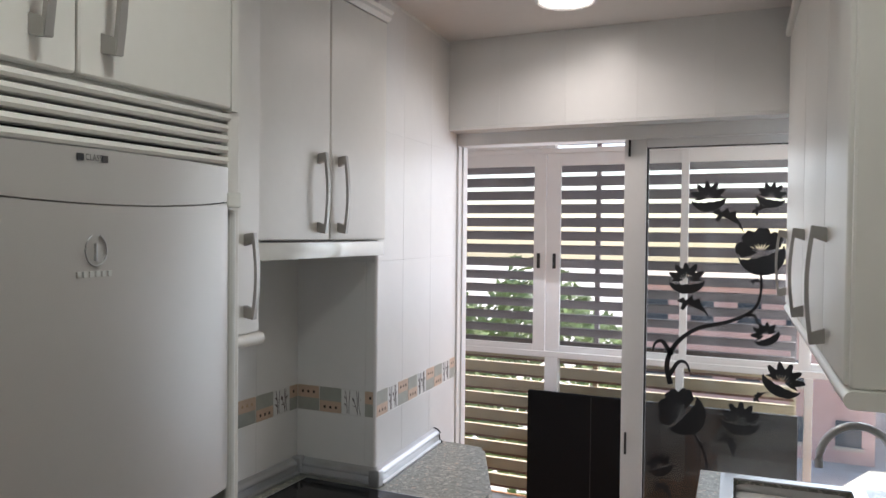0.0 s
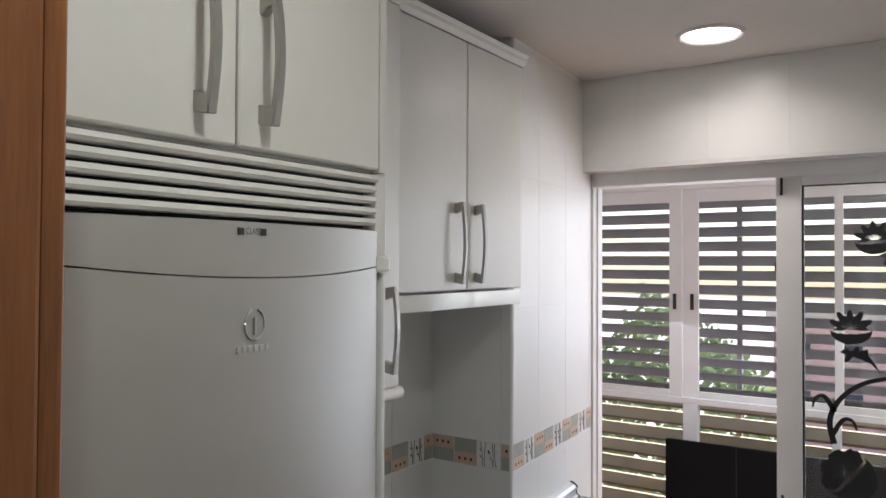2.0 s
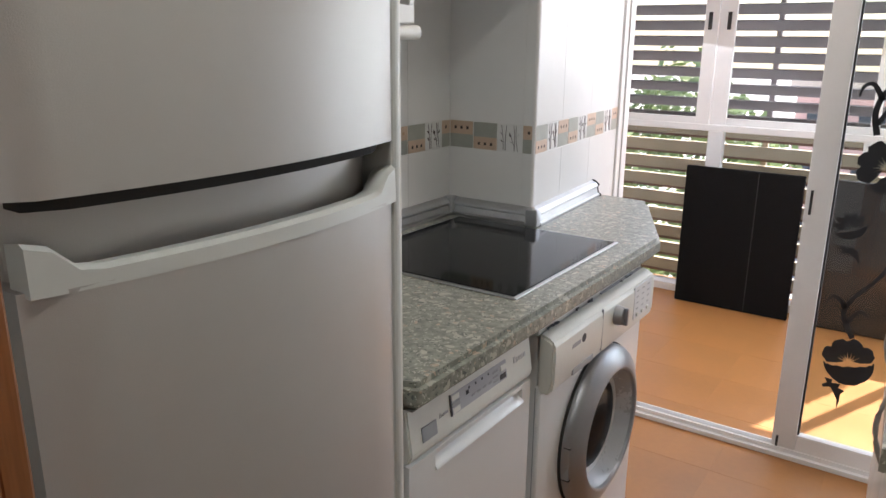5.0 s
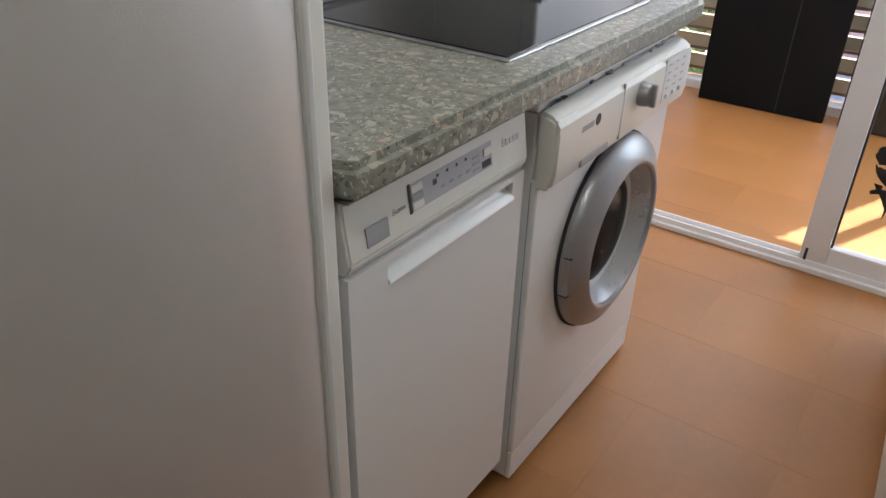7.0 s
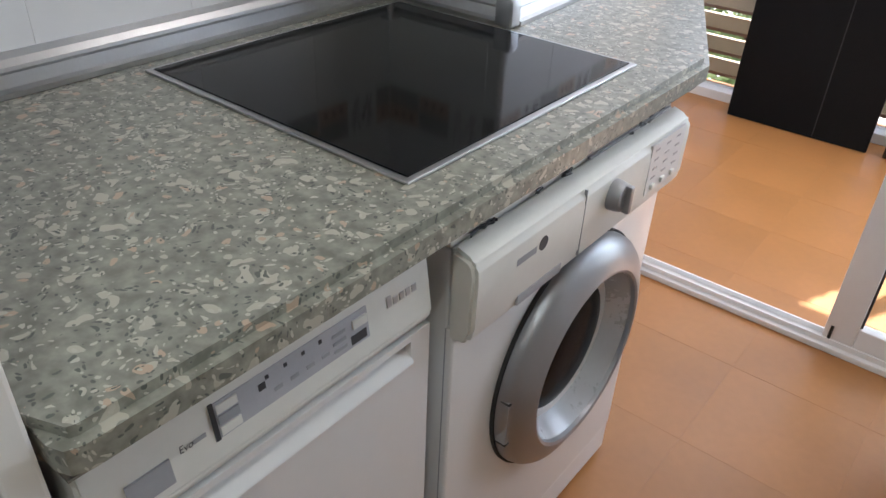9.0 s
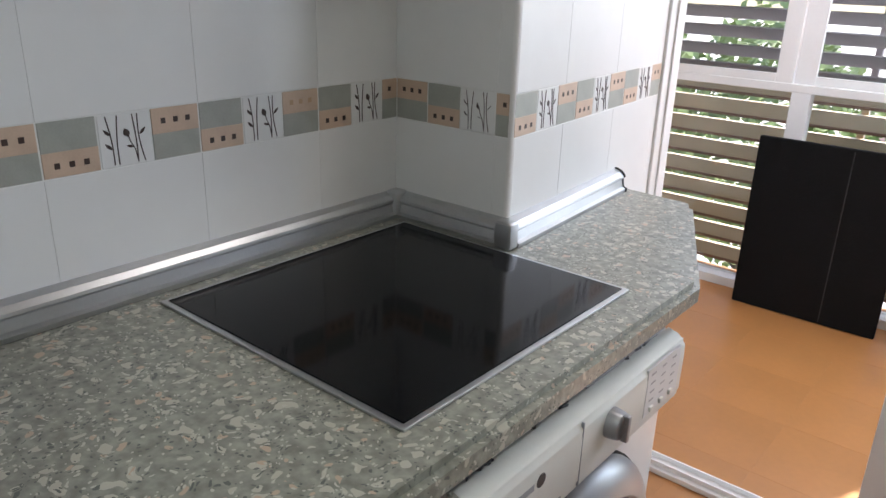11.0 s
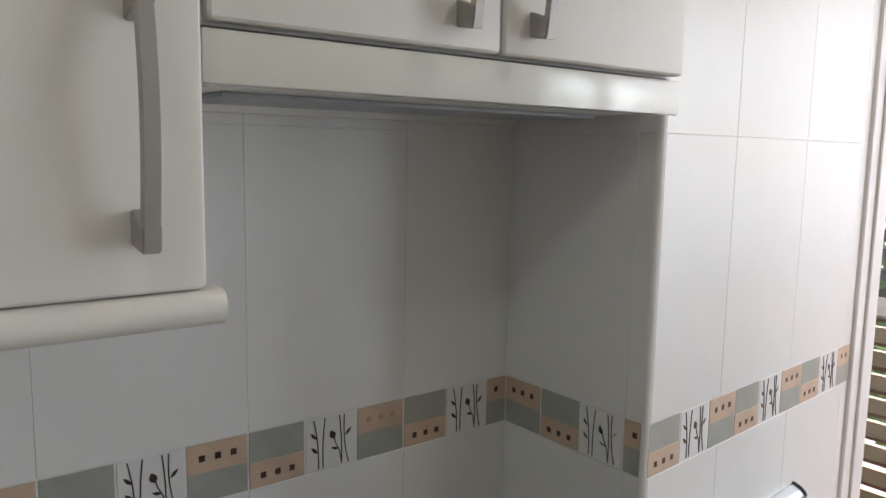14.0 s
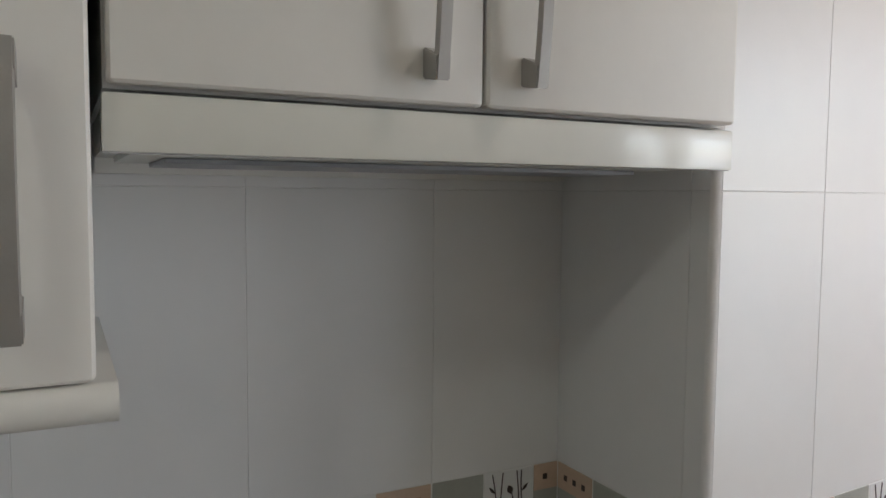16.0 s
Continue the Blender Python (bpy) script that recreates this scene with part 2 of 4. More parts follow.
def tube(path, radius, sides=10, bm=None, squash=(1, 1)):
    b = bmesh.new()
    rings = []
    pts = [Vector(p) for p in path]
    for i, p in enumerate(pts):
        d = (pts[min(i + 1, len(pts) - 1)] - pts[max(i - 1, 0)]).normalized()
        side = d.cross(Vector((0, 0, 1)))
        if side.length < 0.2:
            side = d.cross(Vector((0, 1, 0)))
        side.normalize()
        up = side.cross(d)
        r = radius[i] if isinstance(radius, (list, tuple)) else radius
        rings.append([b.verts.new(p + side * math.cos(a) * r * squash[0] + up * math.sin(a) * r * squash[1])
                      for a in (2 * math.pi * k / sides for k in range(sides))])
    for r0, r1 in zip(rings, rings[1:]):
        for k in range(sides):
            b.faces.new((r0[k], r0[(k + 1) % sides], r1[(k + 1) % sides], r1[k]))
    b.faces.new(rings[0])
    b.faces.new(rings[-1][::-1])
    bmesh.ops.recalc_face_normals(b, faces=b.faces)
    return join(bm, b)


def lathe(profile, centre, axis="x", sides=48, bm=None, caps=True):
    """Turns (distance along the axis, radius) pairs about an axis through centre."""
    b = bmesh.new()
    c = Vector(centre)
    rings = []
    for a, r in profile:
        ring = []
        for k in range(sides):
            w = 2 * math.pi * k / sides
            u, v = r * math.cos(w), r * math.sin(w)
            ring.append(b.verts.new(c + Vector({"x": (a, u, v), "y": (u, a, v), "z": (u, v, a)}[axis])))
        rings.append(ring)
    for r0, r1 in zip(rings, rings[1:]):
        for k in range(sides):
            b.faces.new((r0[k], r0[(k + 1) % sides], r1[(k + 1) % sides], r1[k]))
    if caps and profile[0][1] > 1e-6:
        b.faces.new(rings[0])
    if caps and profile[-1][1] > 1e-6:
        b.faces.new(rings[-1][::-1])
    bmesh.ops.remove_doubles(b, verts=b.verts, dist=1e-6)
    bmesh.ops.recalc_face_normals(b, faces=b.faces)
    return join(bm, b)


def structure(name, bm, material, label, smooth=False):
    return tagged(part(name, bm, material, smooth=smooth), label, name.split("_")[0], kind="structure")


# ---- plan ----
XW, XP, YP = -1.34, -1.053, 2.181       # recessed wall, pillar face, pillar side
XR = 0.48                              # wall behind the sink run
SKEW = 4.3                             # degrees by which the pillar face turns from the y axis
XQ = XP - 0.056                        # its far end at the sliding door
TURN = Matrix.Translation((XP, YP + 0.009, 0)) @ Matrix.Rotation(radians(SKEW), 4, "Z") @ Matrix.Translation((-XP, -YP - 0.009, 0))
YL = 2.812                             # face of the lintel above the sliding door
YG = 2.955                             # sliding door plane
YB = 4.56                              # balcony glazing
CEIL = 2.40

# ---- structure ----
structure("floor", box(-2.2, 1.78, -1.8, 4.75, -0.12, -0.0005), FLOOR_GROUT, "terracotta tiled kitchen and balcony floor")
structure("ceiling", box(-2.2, 1.6, -1.8, YL + 0.3, CEIL, CEIL + 0.15), PAINT, "smooth pale painted ceiling")
structure("ceiling_balcony", box(-2.2, 1.78, YL + 0.3, 4.75, 2.44, 2.56), PAINT, "painted ceiling of the enclosed balcony")
structure("wall_west", box(XW - 0.16, XW - 0.0008, 0.447, YP + 0.0008, 0, CEIL), GROUT, "kitchen wall behind the worktop")
structure("wall_pillar", prism([(XW - 0.16, YP + 0.0009), (XP - 0.009, YP + 0.0009), (XP - 0.009, YP + 0.0095), (XP - 0.0009, YP + 0.0095), (XP - 0.0607, YG + 0.04), (XW - 0.16, YG + 0.04)], "z", 0, CEIL), GROUT, "projecting tiled pillar wall beside the hob")
structure("wall_east", box(XR, XR + 0.16, 0.33, YG + 0.04, 0, CEIL), WALL, "wall behind the sink units")
structure("wall_lintel", box(XQ - 0.008, XR, YL + 0.0008, YG + 0.04, 2.072, CEIL), GROUT, "tiled lintel above the sliding door")
structure("wall_balcony_west", box(-2.2, -2.02, YG + 0.04, 4.75, 0, 2.44), WALL, "balcony end wall")
structure("wall_balcony_east", box(1.62, 1.78, YG + 0.04, 4.75, 0, 2.44), WALL, "balcony end wall")
structure("wall_balcony_return", box(-2.02, XW - 0.16, YG - 0.1, YG + 0.04, 0, 2.44), WALL, "balcony inner wall")
structure("wall_balcony_inner", box(XR + 0.16, 1.62, YG - 0.1, YG + 0.04, 0, 2.44), WALL, "balcony inner wall")
structure("wall_door_west", box(XW - 0.16, -0.49, 0.33, 0.447, 0, CEIL), WALL, "wall beside the kitchen doorway")
structure("wall_door_east", box(0.473, XR, 0.33, 0.447, 0, CEIL), WALL, "wall beside the kitchen doorway")
structure("wall_door_head", box(-0.49, 0.473, 0.33, 0.447, 2.06, CEIL), WALL, "wall above the kitchen doorway")
structure("wall_hall_west", box(-0.95, -0.85, -1.8, 0.33, 0, CEIL), WALL, "hall wall")
structure("wall_hall_east", box(0.95, 1.05, -1.8, 0.33, 0, CEIL), WALL, "hall wall")
structure("wall_hall_end", box(-0.85, 0.95, -1.8, -1.7, 0, CEIL), WALL, "hall end wall")

# ---- kitchen: left run ----
def bow(x_edge, depth, y0, y1, back, n=14):
    """The plan of a bowed door: points (x, y)."""
    pts = [(back, y0), (back, y1)]
    r = 0.011
    for k in range(n + 1):
        f = 1 - k / n
        y = y0 + (y1 - y0) * f
        edge = min(f, 1 - f) * (y1 - y0)
        round_off = 0.0 if edge > r else (r - math.sqrt(max(0.0, r * r - (r - edge) ** 2)))
        pts.append((x_edge + depth * (1 - (2 * f - 1) ** 2) - round_off, y))
    return pts


def fridge():
    y0, y1, xe = 0.580, 1.072, -0.668
    f = thing("fridge", (-0.98, 0.82, 0), "tall silver fridge with bowed doors beside the worktop", "fridge")
    part("body", box(-1.30, -0.745, y0 + 0.004, y1 - 0.004, 0.03, 1.758, 0.006), SILVER, f)
    d, back = 0.030, -0.735
    pts = bow(xe, d, y0, y1, back, 24)

    def arc_prism(z_low, z_high, sag_low, sag_high, inset=0.0):
        """The bowed plan between two heights that sag towards the middle."""
        b = bmesh.new()
        rings = []
        for z, sag in ((z_low, sag_low), (z_high, sag_high)):
            rings.append([b.verts.new((px - inset * (px > back + 0.01), py, z - sag * (1 - (2 * (py - y0) / (y1 - y0) - 1) ** 2))) for px, py in pts])
        n = len(pts)
        for k in range(n):
            b.faces.new((rings[0][k], rings[0][(k + 1) % n], rings[1][(k + 1) % n], rings[1][k]))
        b.faces.new(rings[0])
        b.faces.new(rings[1][::-1])
        return b

    part("top_panel", arc_prism(1.7185, 1.766, 0.015, 0.0), SILVER, f, smooth=True)
    # upper door, its lower edge lifted over the grip
    up = part("upper_door", arc_prism(1.296, 1.7165, 0.0, 0.015), SILVER, f, "silver upper door", smooth=True)
    part("seal", arc_prism(1.716, 1.719, 0.015, 0.015, 0.004), GAP, f)
    part("lower_door", prism(bow(xe, d, y0, y1, back), "z", 0.07, 1.219), SILVER, f, "silver lower door", smooth=True)
    # recessed grip between the doors
    part("grip_recess", prism(bow(xe - 0.040, d * 0.6, y0 + 0.012, y1 - 0.012, back), "z", 1.219, 1.296), SILVER, f, smooth=True)
    b = bmesh.new()
    n = 24
    rows = []
    for k in range(n + 1):
        u = k / n
        y = y0 + 0.006 + (y1 - y0 - 0.012) * u
        x = xe + d * (1 - (2 * u - 1) ** 2) - 0.001
        e = min(u, 1 - u)
        rise = 0.028 * max(0.0, 1 - max(0.0, e - 0.03) / 0.06) if e < 0.09 else 0.0
        zt = 1.234 + rise
        rows.append([b.verts.new(p) for p in ((x - 0.030, y, zt - 0.004), (x - 0.006, y, zt), (x + 0.001, y, zt - 0.004), (x + 0.002, y, 1.215), (x - 0.030, y, 1.215))])
    for r0, r1 in zip(rows, rows[1:]):
        for k in range(5):
            b.faces.new((r0[k], r0[(k + 1) % 5], r1[(k + 1) % 5], r1[k]))
    b.faces.new(rows[0])
    b.faces.new(rows[-1][::-1])
    part("grip_lip", b, SILVER_PALE, f, "pale curved grip edge", smooth=True)
    part("hinge_cap", box(-0.73, -0.663, y1 - 0.02, y1 + 0.012, 1.708, 1.730, 0.003), PLASTIC, f)
    part("edge_trim", box(-0.735, -0.672, y1 - 0.004, y1 + 0.013, 0.03, 1.706, 0.009, 4), SILVER_PALE, f, "pale rounded edge trim")
    # dark strip painting in the shadow line along the upper door's seal
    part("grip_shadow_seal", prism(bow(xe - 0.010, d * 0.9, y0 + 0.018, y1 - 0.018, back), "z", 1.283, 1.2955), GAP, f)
    part("plinth", box(-1.28, -0.72, y0 + 0.01, y1 - 0.01, 0.0, 0.066, 0.004), GREY_PLASTIC, f)
    yc = 0.800
    # raised round emblem and the lettering below as plain bars
    ring = [(xe + d + 0.0015, yc + 0.0145 * math.cos(a), 1.650 + 0.0180 * math.sin(a)) for a in (math.pi * (0.62 + 1.76 * k / 24) for k in range(25))]
    b = tube(ring, 0.0011, 6)
    box(xe + d - 0.001, xe + d + 0.003, yc - 0.0015, yc + 0.0015, 1.638, 1.658, 0.001, bm=b)
    part("emblem", b, STEEL, up, "raised round emblem")
    b = None
    for k in range(6):
        b = box(xe + d - 0.003, xe + d + 0.0012, yc - 0.025 + k * 0.0084, yc - 0.0195 + k * 0.0084, 1.6195, 1.6265, 0.0005, 1, bm=b)
    part("emblem_bar", b, SILVER_PALE, up)
    # energy class sticker
    for ya in (0.776, 0.809):
        part("class_label", box(xe + d - 0.004, xe + d + 0.0008, ya, ya + 0.008, 1.751, 1.759), INK, f)
    text_part("class_text", "CLASS", 0.0075, Matrix.Translation((xe + d + 0.0012, 0.7855, 1.752)), INK, f, 0.022)
    return f


def text_part(name, words, size, at, material, parent, width):
    """Built-in font lettering that faces +x and reads along +y."""
    curve = bpy.data.curves.new(name, "FONT")
    curve.body, curve.size = words, size * 1.4
    tmp = bpy.data.objects.new(name + "_tmp", curve)
    scene.collection.objects.link(tmp)
    data = bpy.data.meshes.new_from_object(tmp)
    bpy.data.objects.remove(tmp)
    bpy.data.curves.remove(curve)
    b = bmesh.new()
    b.from_mesh(data)
    bpy.data.meshes.remove(data)
    wide = max(v.co.x for v in b.verts) - min(v.co.x for v in b.verts)
    for v in b.verts:
        v.co = at @ Vector((0, v.co.x * width / wide, v.co.y))
    return part(name, b, material, parent)


def bow_handle(name, x_face, y, z0, z1, parent, out=0.030, w=0.012):
    """A flat arched bar handle between two block feet, on a door facing +x."""
    n = 14
    b = bmesh.new()
    rows = []
    for k in range(n + 1):
        u = k / n
        z = z0 + (z1 - z0) * u
        x = x_face + out * (0.72 + 0.28 * math.sin(math.pi * u)) 
        t = 0.0035
        rows.append([b.verts.new(p) for p in ((x - t, y - w / 2, z), (x + t, y - w / 2 + 0.001, z), (x + t, y + w / 2 - 0.001, z), (x - t, y + w / 2, z))])
    for r0, r1 in zip(rows, rows[1:]):
        for k in range(4):
            b.faces.new((r0[k], r0[(k + 1) % 4], r1[(k + 1) % 4], r1[k]))
    b.faces.new(rows[0])
    b.faces.new(rows[-1][::-1])
    prism([(x_face - 0.001, z0), (x_face + out * 0.72 + 0.003, z0 - 0.004), (x_face + out * 0.78 + 0.003, z0 + 0.016), (x_face - 0.001, z0 + 0.026)], "y", y - w * 0.53, y + w * 0.53, bm=b, bevel=0.0012)
    prism([(x_face - 0.001, z1), (x_face + out * 0.72 + 0.003, z1 + 0.004), (x_face + out * 0.78 + 0.003, z1 - 0.016), (x_face - 0.001, z1 - 0.026)], "y", y - w * 0.53, y + w * 0.53, bm=b, bevel=0.0012)
    return part(name, b, NICKEL, parent, "satin metal bow handle", smooth=True)


def cabinet_door(x_back, x_face, y0, y1, z0, z1, parent):
    return part("door", box(x_back, x_face, y0 + 0.0015, y1 - 0.0015, z0 + 0.0015, z1 - 0.0015, 0.0065, 3), LACQUER, parent, "cream lacquered door", smooth=True)


def cornice(parent, x, y0, y1, z):
    pts = [(x - 0.05, z), (x + 0.006, z), (x + 0.016, z + 0.012), (x + 0.016, z + 0.022), (x + 0.024, z + 0.030), (x - 0.05, z + 0.030)]
    return part("cornice", prism(pts, "y", y0, y1), LACQUER, parent)


def light_rail(parent, x, y0, y1, z0, z1):
    h = (z1 - z0) / 2
    pts = [(x - 0.30, z0), (x - 0.30, z1)] + [(x + h * 0.9 * math.cos(a), (z0 + z1) / 2 + h * math.sin(a)) for a in (math.pi * (0.5 - k / 10) for k in range(11))]
    return part("light_rail", prism(pts, "y", y0, y1), LACQUER, parent, "rounded cream bottom rail", smooth=True)


def over_fridge_cabinet():
    y0, y1, x = 0.560, 1.124, -0.712
    c = thing("wall_cabinet", (-1.0, 0.84, 1.775), "cream cabinet with ventilation grille above the fridge", "cabinet")
    part("body", box(XW + 0.002, x - 0.022, y0, y1 - 0.003, 1.86, 2.30), CARCASS, c)
    for k in range(5):
        z = 1.7775 + k * 0.0168
        pts = [(x - 0.030, z), (x - 0.004, z), (x, z + 0.004), (x - 0.002, z + 0.0105), (x - 0.030, z + 0.0105)]
        part("slat", prism(pts, "y", y0, y1 - 0.012 + 0.006 * (k == 4)), LACQUER, c)
    # near-black sheet standing in for the shaded hollow behind the slats
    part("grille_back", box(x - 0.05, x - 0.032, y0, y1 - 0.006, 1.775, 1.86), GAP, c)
    mid = 0.838
    d = cabinet_door(x - 0.02, x, y0, mid, 1.862, 2.298, c)
    bow_handle("handle", x, mid - 0.060, 1.896, 2.062, d, 0.032, 0.013)
    d = cabinet_door(x - 0.02, x, mid, y1 - 0.004, 1.862, 2.298, c)
    bow_handle("handle", x, mid + 0.040, 1.896, 2.062, d, 0.032, 0.013)
    cornice(c, x - 0.008, y0, y1, 2.30)
    part("end_panel", box(XW + 0.01, x - 0.010, y1 - 0.003, y1 + 0.026, 0.0, 1.86, 0.004), LACQUER, c)
    part("side_panel", box(XW + 0.01, x - 0.002, y1 - 0.003, y1 + 0.013, 1.861, 2.30), LACQUER, c)


def tall_wall_cabinet():
    y0, y1, x = 1.152, 1.552, -0.997
    c = thing("wall_cabinet", (-1.17, 1.36, 1.415), "tall cream wall cabinet beside the cooker hood", "cabinet")
    part("body", box(XW + 0.002, x - 0.022, y0, y1 - 0.002, 1.443, 2.30), CARCASS, c)
    d = cabinet_door(x - 0.02, x, y0, y1, 1.445, 2.298, c)
    bow_handle("handle", x, y1 - 0.050, 1.484, 1.666, d, 0.032, 0.013)
    light_rail(c, x - 0.008, y0, y1 + 0.012, 1.417, 1.4455)
    cornice(c, x - 0.008, y0, y1, 2.30)


def hood_cabinet():
    y0, y1, x = 1.560, 2.166, -1.014
    c = thing("wall_cabinet", (-1.17, 1.87, 1.648), "double door cream cabinet above the cooker hood", "cabinet")
    part("body", box(XW + 0.002, x - 0.022, y0, y1, 1.650, 2.30), CARCASS, c)
    mid = 1.862
    d = cabinet_door(x - 0.02, x, y0, mid, 1.650, 2.298, c)
    bow_handle("handle", x, mid - 0.054, 1.672, 1.872, d)
    d = cabinet_door(x - 0.02, x, mid, y1, 1.650, 2.298, c)
    bow_handle("handle", x, mid + 0.042, 1.672, 1.872, d)
    cornice(c, x - 0.008, y0, y1 + 0.012, 2.30)
    h = thing("cooker_hood", (-1.17, 1.87, 1.60), "slim cream pull-out cooker hood above the hob", "cooker hood")
    part("housing", box(XW + 0.03, x - 0.035, y0 + 0.004, y1 - 0.004, 1.612, 1.648), CARCASS, h)
    part("fascia", box(x - 0.028, x - 0.006, y0 - 0.002, y1 + 0.002, 1.604, 1.6465, 0.0035), GLOSS_LACQUER, h, "glossy cream hood front strip", smooth=True)
    part("slider", box(x - 0.26, x - 0.035, y0 + 0.02, y1 - 0.02, 1.6055, 1.6115, 0.001), PLASTIC, h)
    part("filter", box(XW + 0.10, x - 0.10, y0 + 0.05, y1 - 0.05, 1.6005, 1.6050, 0.001), GREY_PLASTIC, h, "grey grease filter")
    part("rear_strip", box(XW + 0.004, XW + 0.03, y0 + 0.004, y1 - 0.004, 1.596, 1.648), CARCASS, h)


def worktop():
    xf = -0.699
    r = 0.011
    t = thing("worktop", (-1.0, 1.9, 0.865), "grey green speckled laminate worktop with angled end", "worktop")
    pts = [(XW + 0.001, 1.156), (xf - 0.018, 1.156), (xf - 0.005, 1.161), (xf, 1.174), (xf, 2.262), (-0.895, 2.700), (XP - 0.038, 2.716), (XP + 0.002, YP - 0.002), (XW + 0.001, YP - 0.002)]
    b = prism(pts, "z", 0.853, 0.900)
    edges = [e for e in b.edges if abs(e.verts[0].co.z - e.verts[1].co.z) < 1e-5 and min(e.verts[0].co.x, e.verts[1].co.x) > -0.96
             and not (abs(e.verts[0].co.y - 1.156) < 1e-4 and abs(e.verts[1].co.y - 1.156) < 1e-4)]
    bmesh.ops.bevel(b, geom=edges, offset=r, segments=4, affect="EDGES")
    part("top", b, COUNTER, t, smooth=True)
    part("underside", prism([(XW + 0.01, 1.160), (xf - 0.014, 1.160), (xf - 0.012, 2.255), (-0.905, 2.690), (XP - 0.034, 2.705), (XP + 0.006, YP - 0.01), (XW + 0.01, YP - 0.01)], "z", 0.8500, 0.8526), mat("worktop_underside", (0.22, 0.20, 0.17), 0.9, noise_scale=60, vary=0.3), t)


def upstand():
    prof = [(0.0, 0.901), (0.031, 0.901), (0.032, 0.909), (0.024, 0.913), (0.021, 0.930), (0.025, 0.935), (0.024, 0.940), (0.016, 0.948), (0.004, 0.953), (0.0, 0.953)]
    u = thing("worktop_upstand", (XW, 1.8, 0.90), "polished aluminium upstand strip along the worktop", "upstand")
    part("strip", prism([(XW + a, z) for a, z in prof], "y", 1.156, YP - 0.03), STEEL, u)
    part("strip", prism([(YP - a, z) for a, z in prof], "x", XW + 0.03, XP + 0.006), STEEL, u)
    b = prism([(XP + a, z) for a, z in prof], "y", YP - 0.004, 2.680)
    bmesh.ops.transform(b, matrix=TURN, verts=b.verts)
    part("strip", b, STEEL, u)
    part("corner_piece", box(XW, XW + 0.034, YP - 0.034, YP, 0.901, 0.957, 0.008, 3), STEEL, u, smooth=True)
    part("corner_piece", box(XP - 0.006, XP + 0.032, YP - 0.034, YP - 0.001, 0.901, 0.955, 0.008, 3), STEEL, u, smooth=True)
    b = prism([(XP + a * 1.08, 0.901 + (z - 0.901) * 1.06) for a, z in prof], "y", 2.680, 2.685)
    bmesh.ops.transform(b, matrix=TURN, verts=b.verts)
    part("end_cap", b, RUBBER, u)


def hob():
    x0, x1, y0, y1 = -1.278, -0.771, 1.592, 2.139
    h = thing("hob", ((x0 + x1) / 2, (y0 + y1) / 2, 0.90), "black glass ceramic hob with steel rim in the worktop", "hob")
    part("rim", box(x0, x1, y0, y1, 0.9005, 0.9045, 0.0015), STEEL, h, "thin steel rim")
    part("glass_top", box(x0 + 0.009, x1 - 0.009, y0 + 0.009, y1 - 0.009, 0.9005, 0.9062, 0.001), BLACK_GLASS, h)


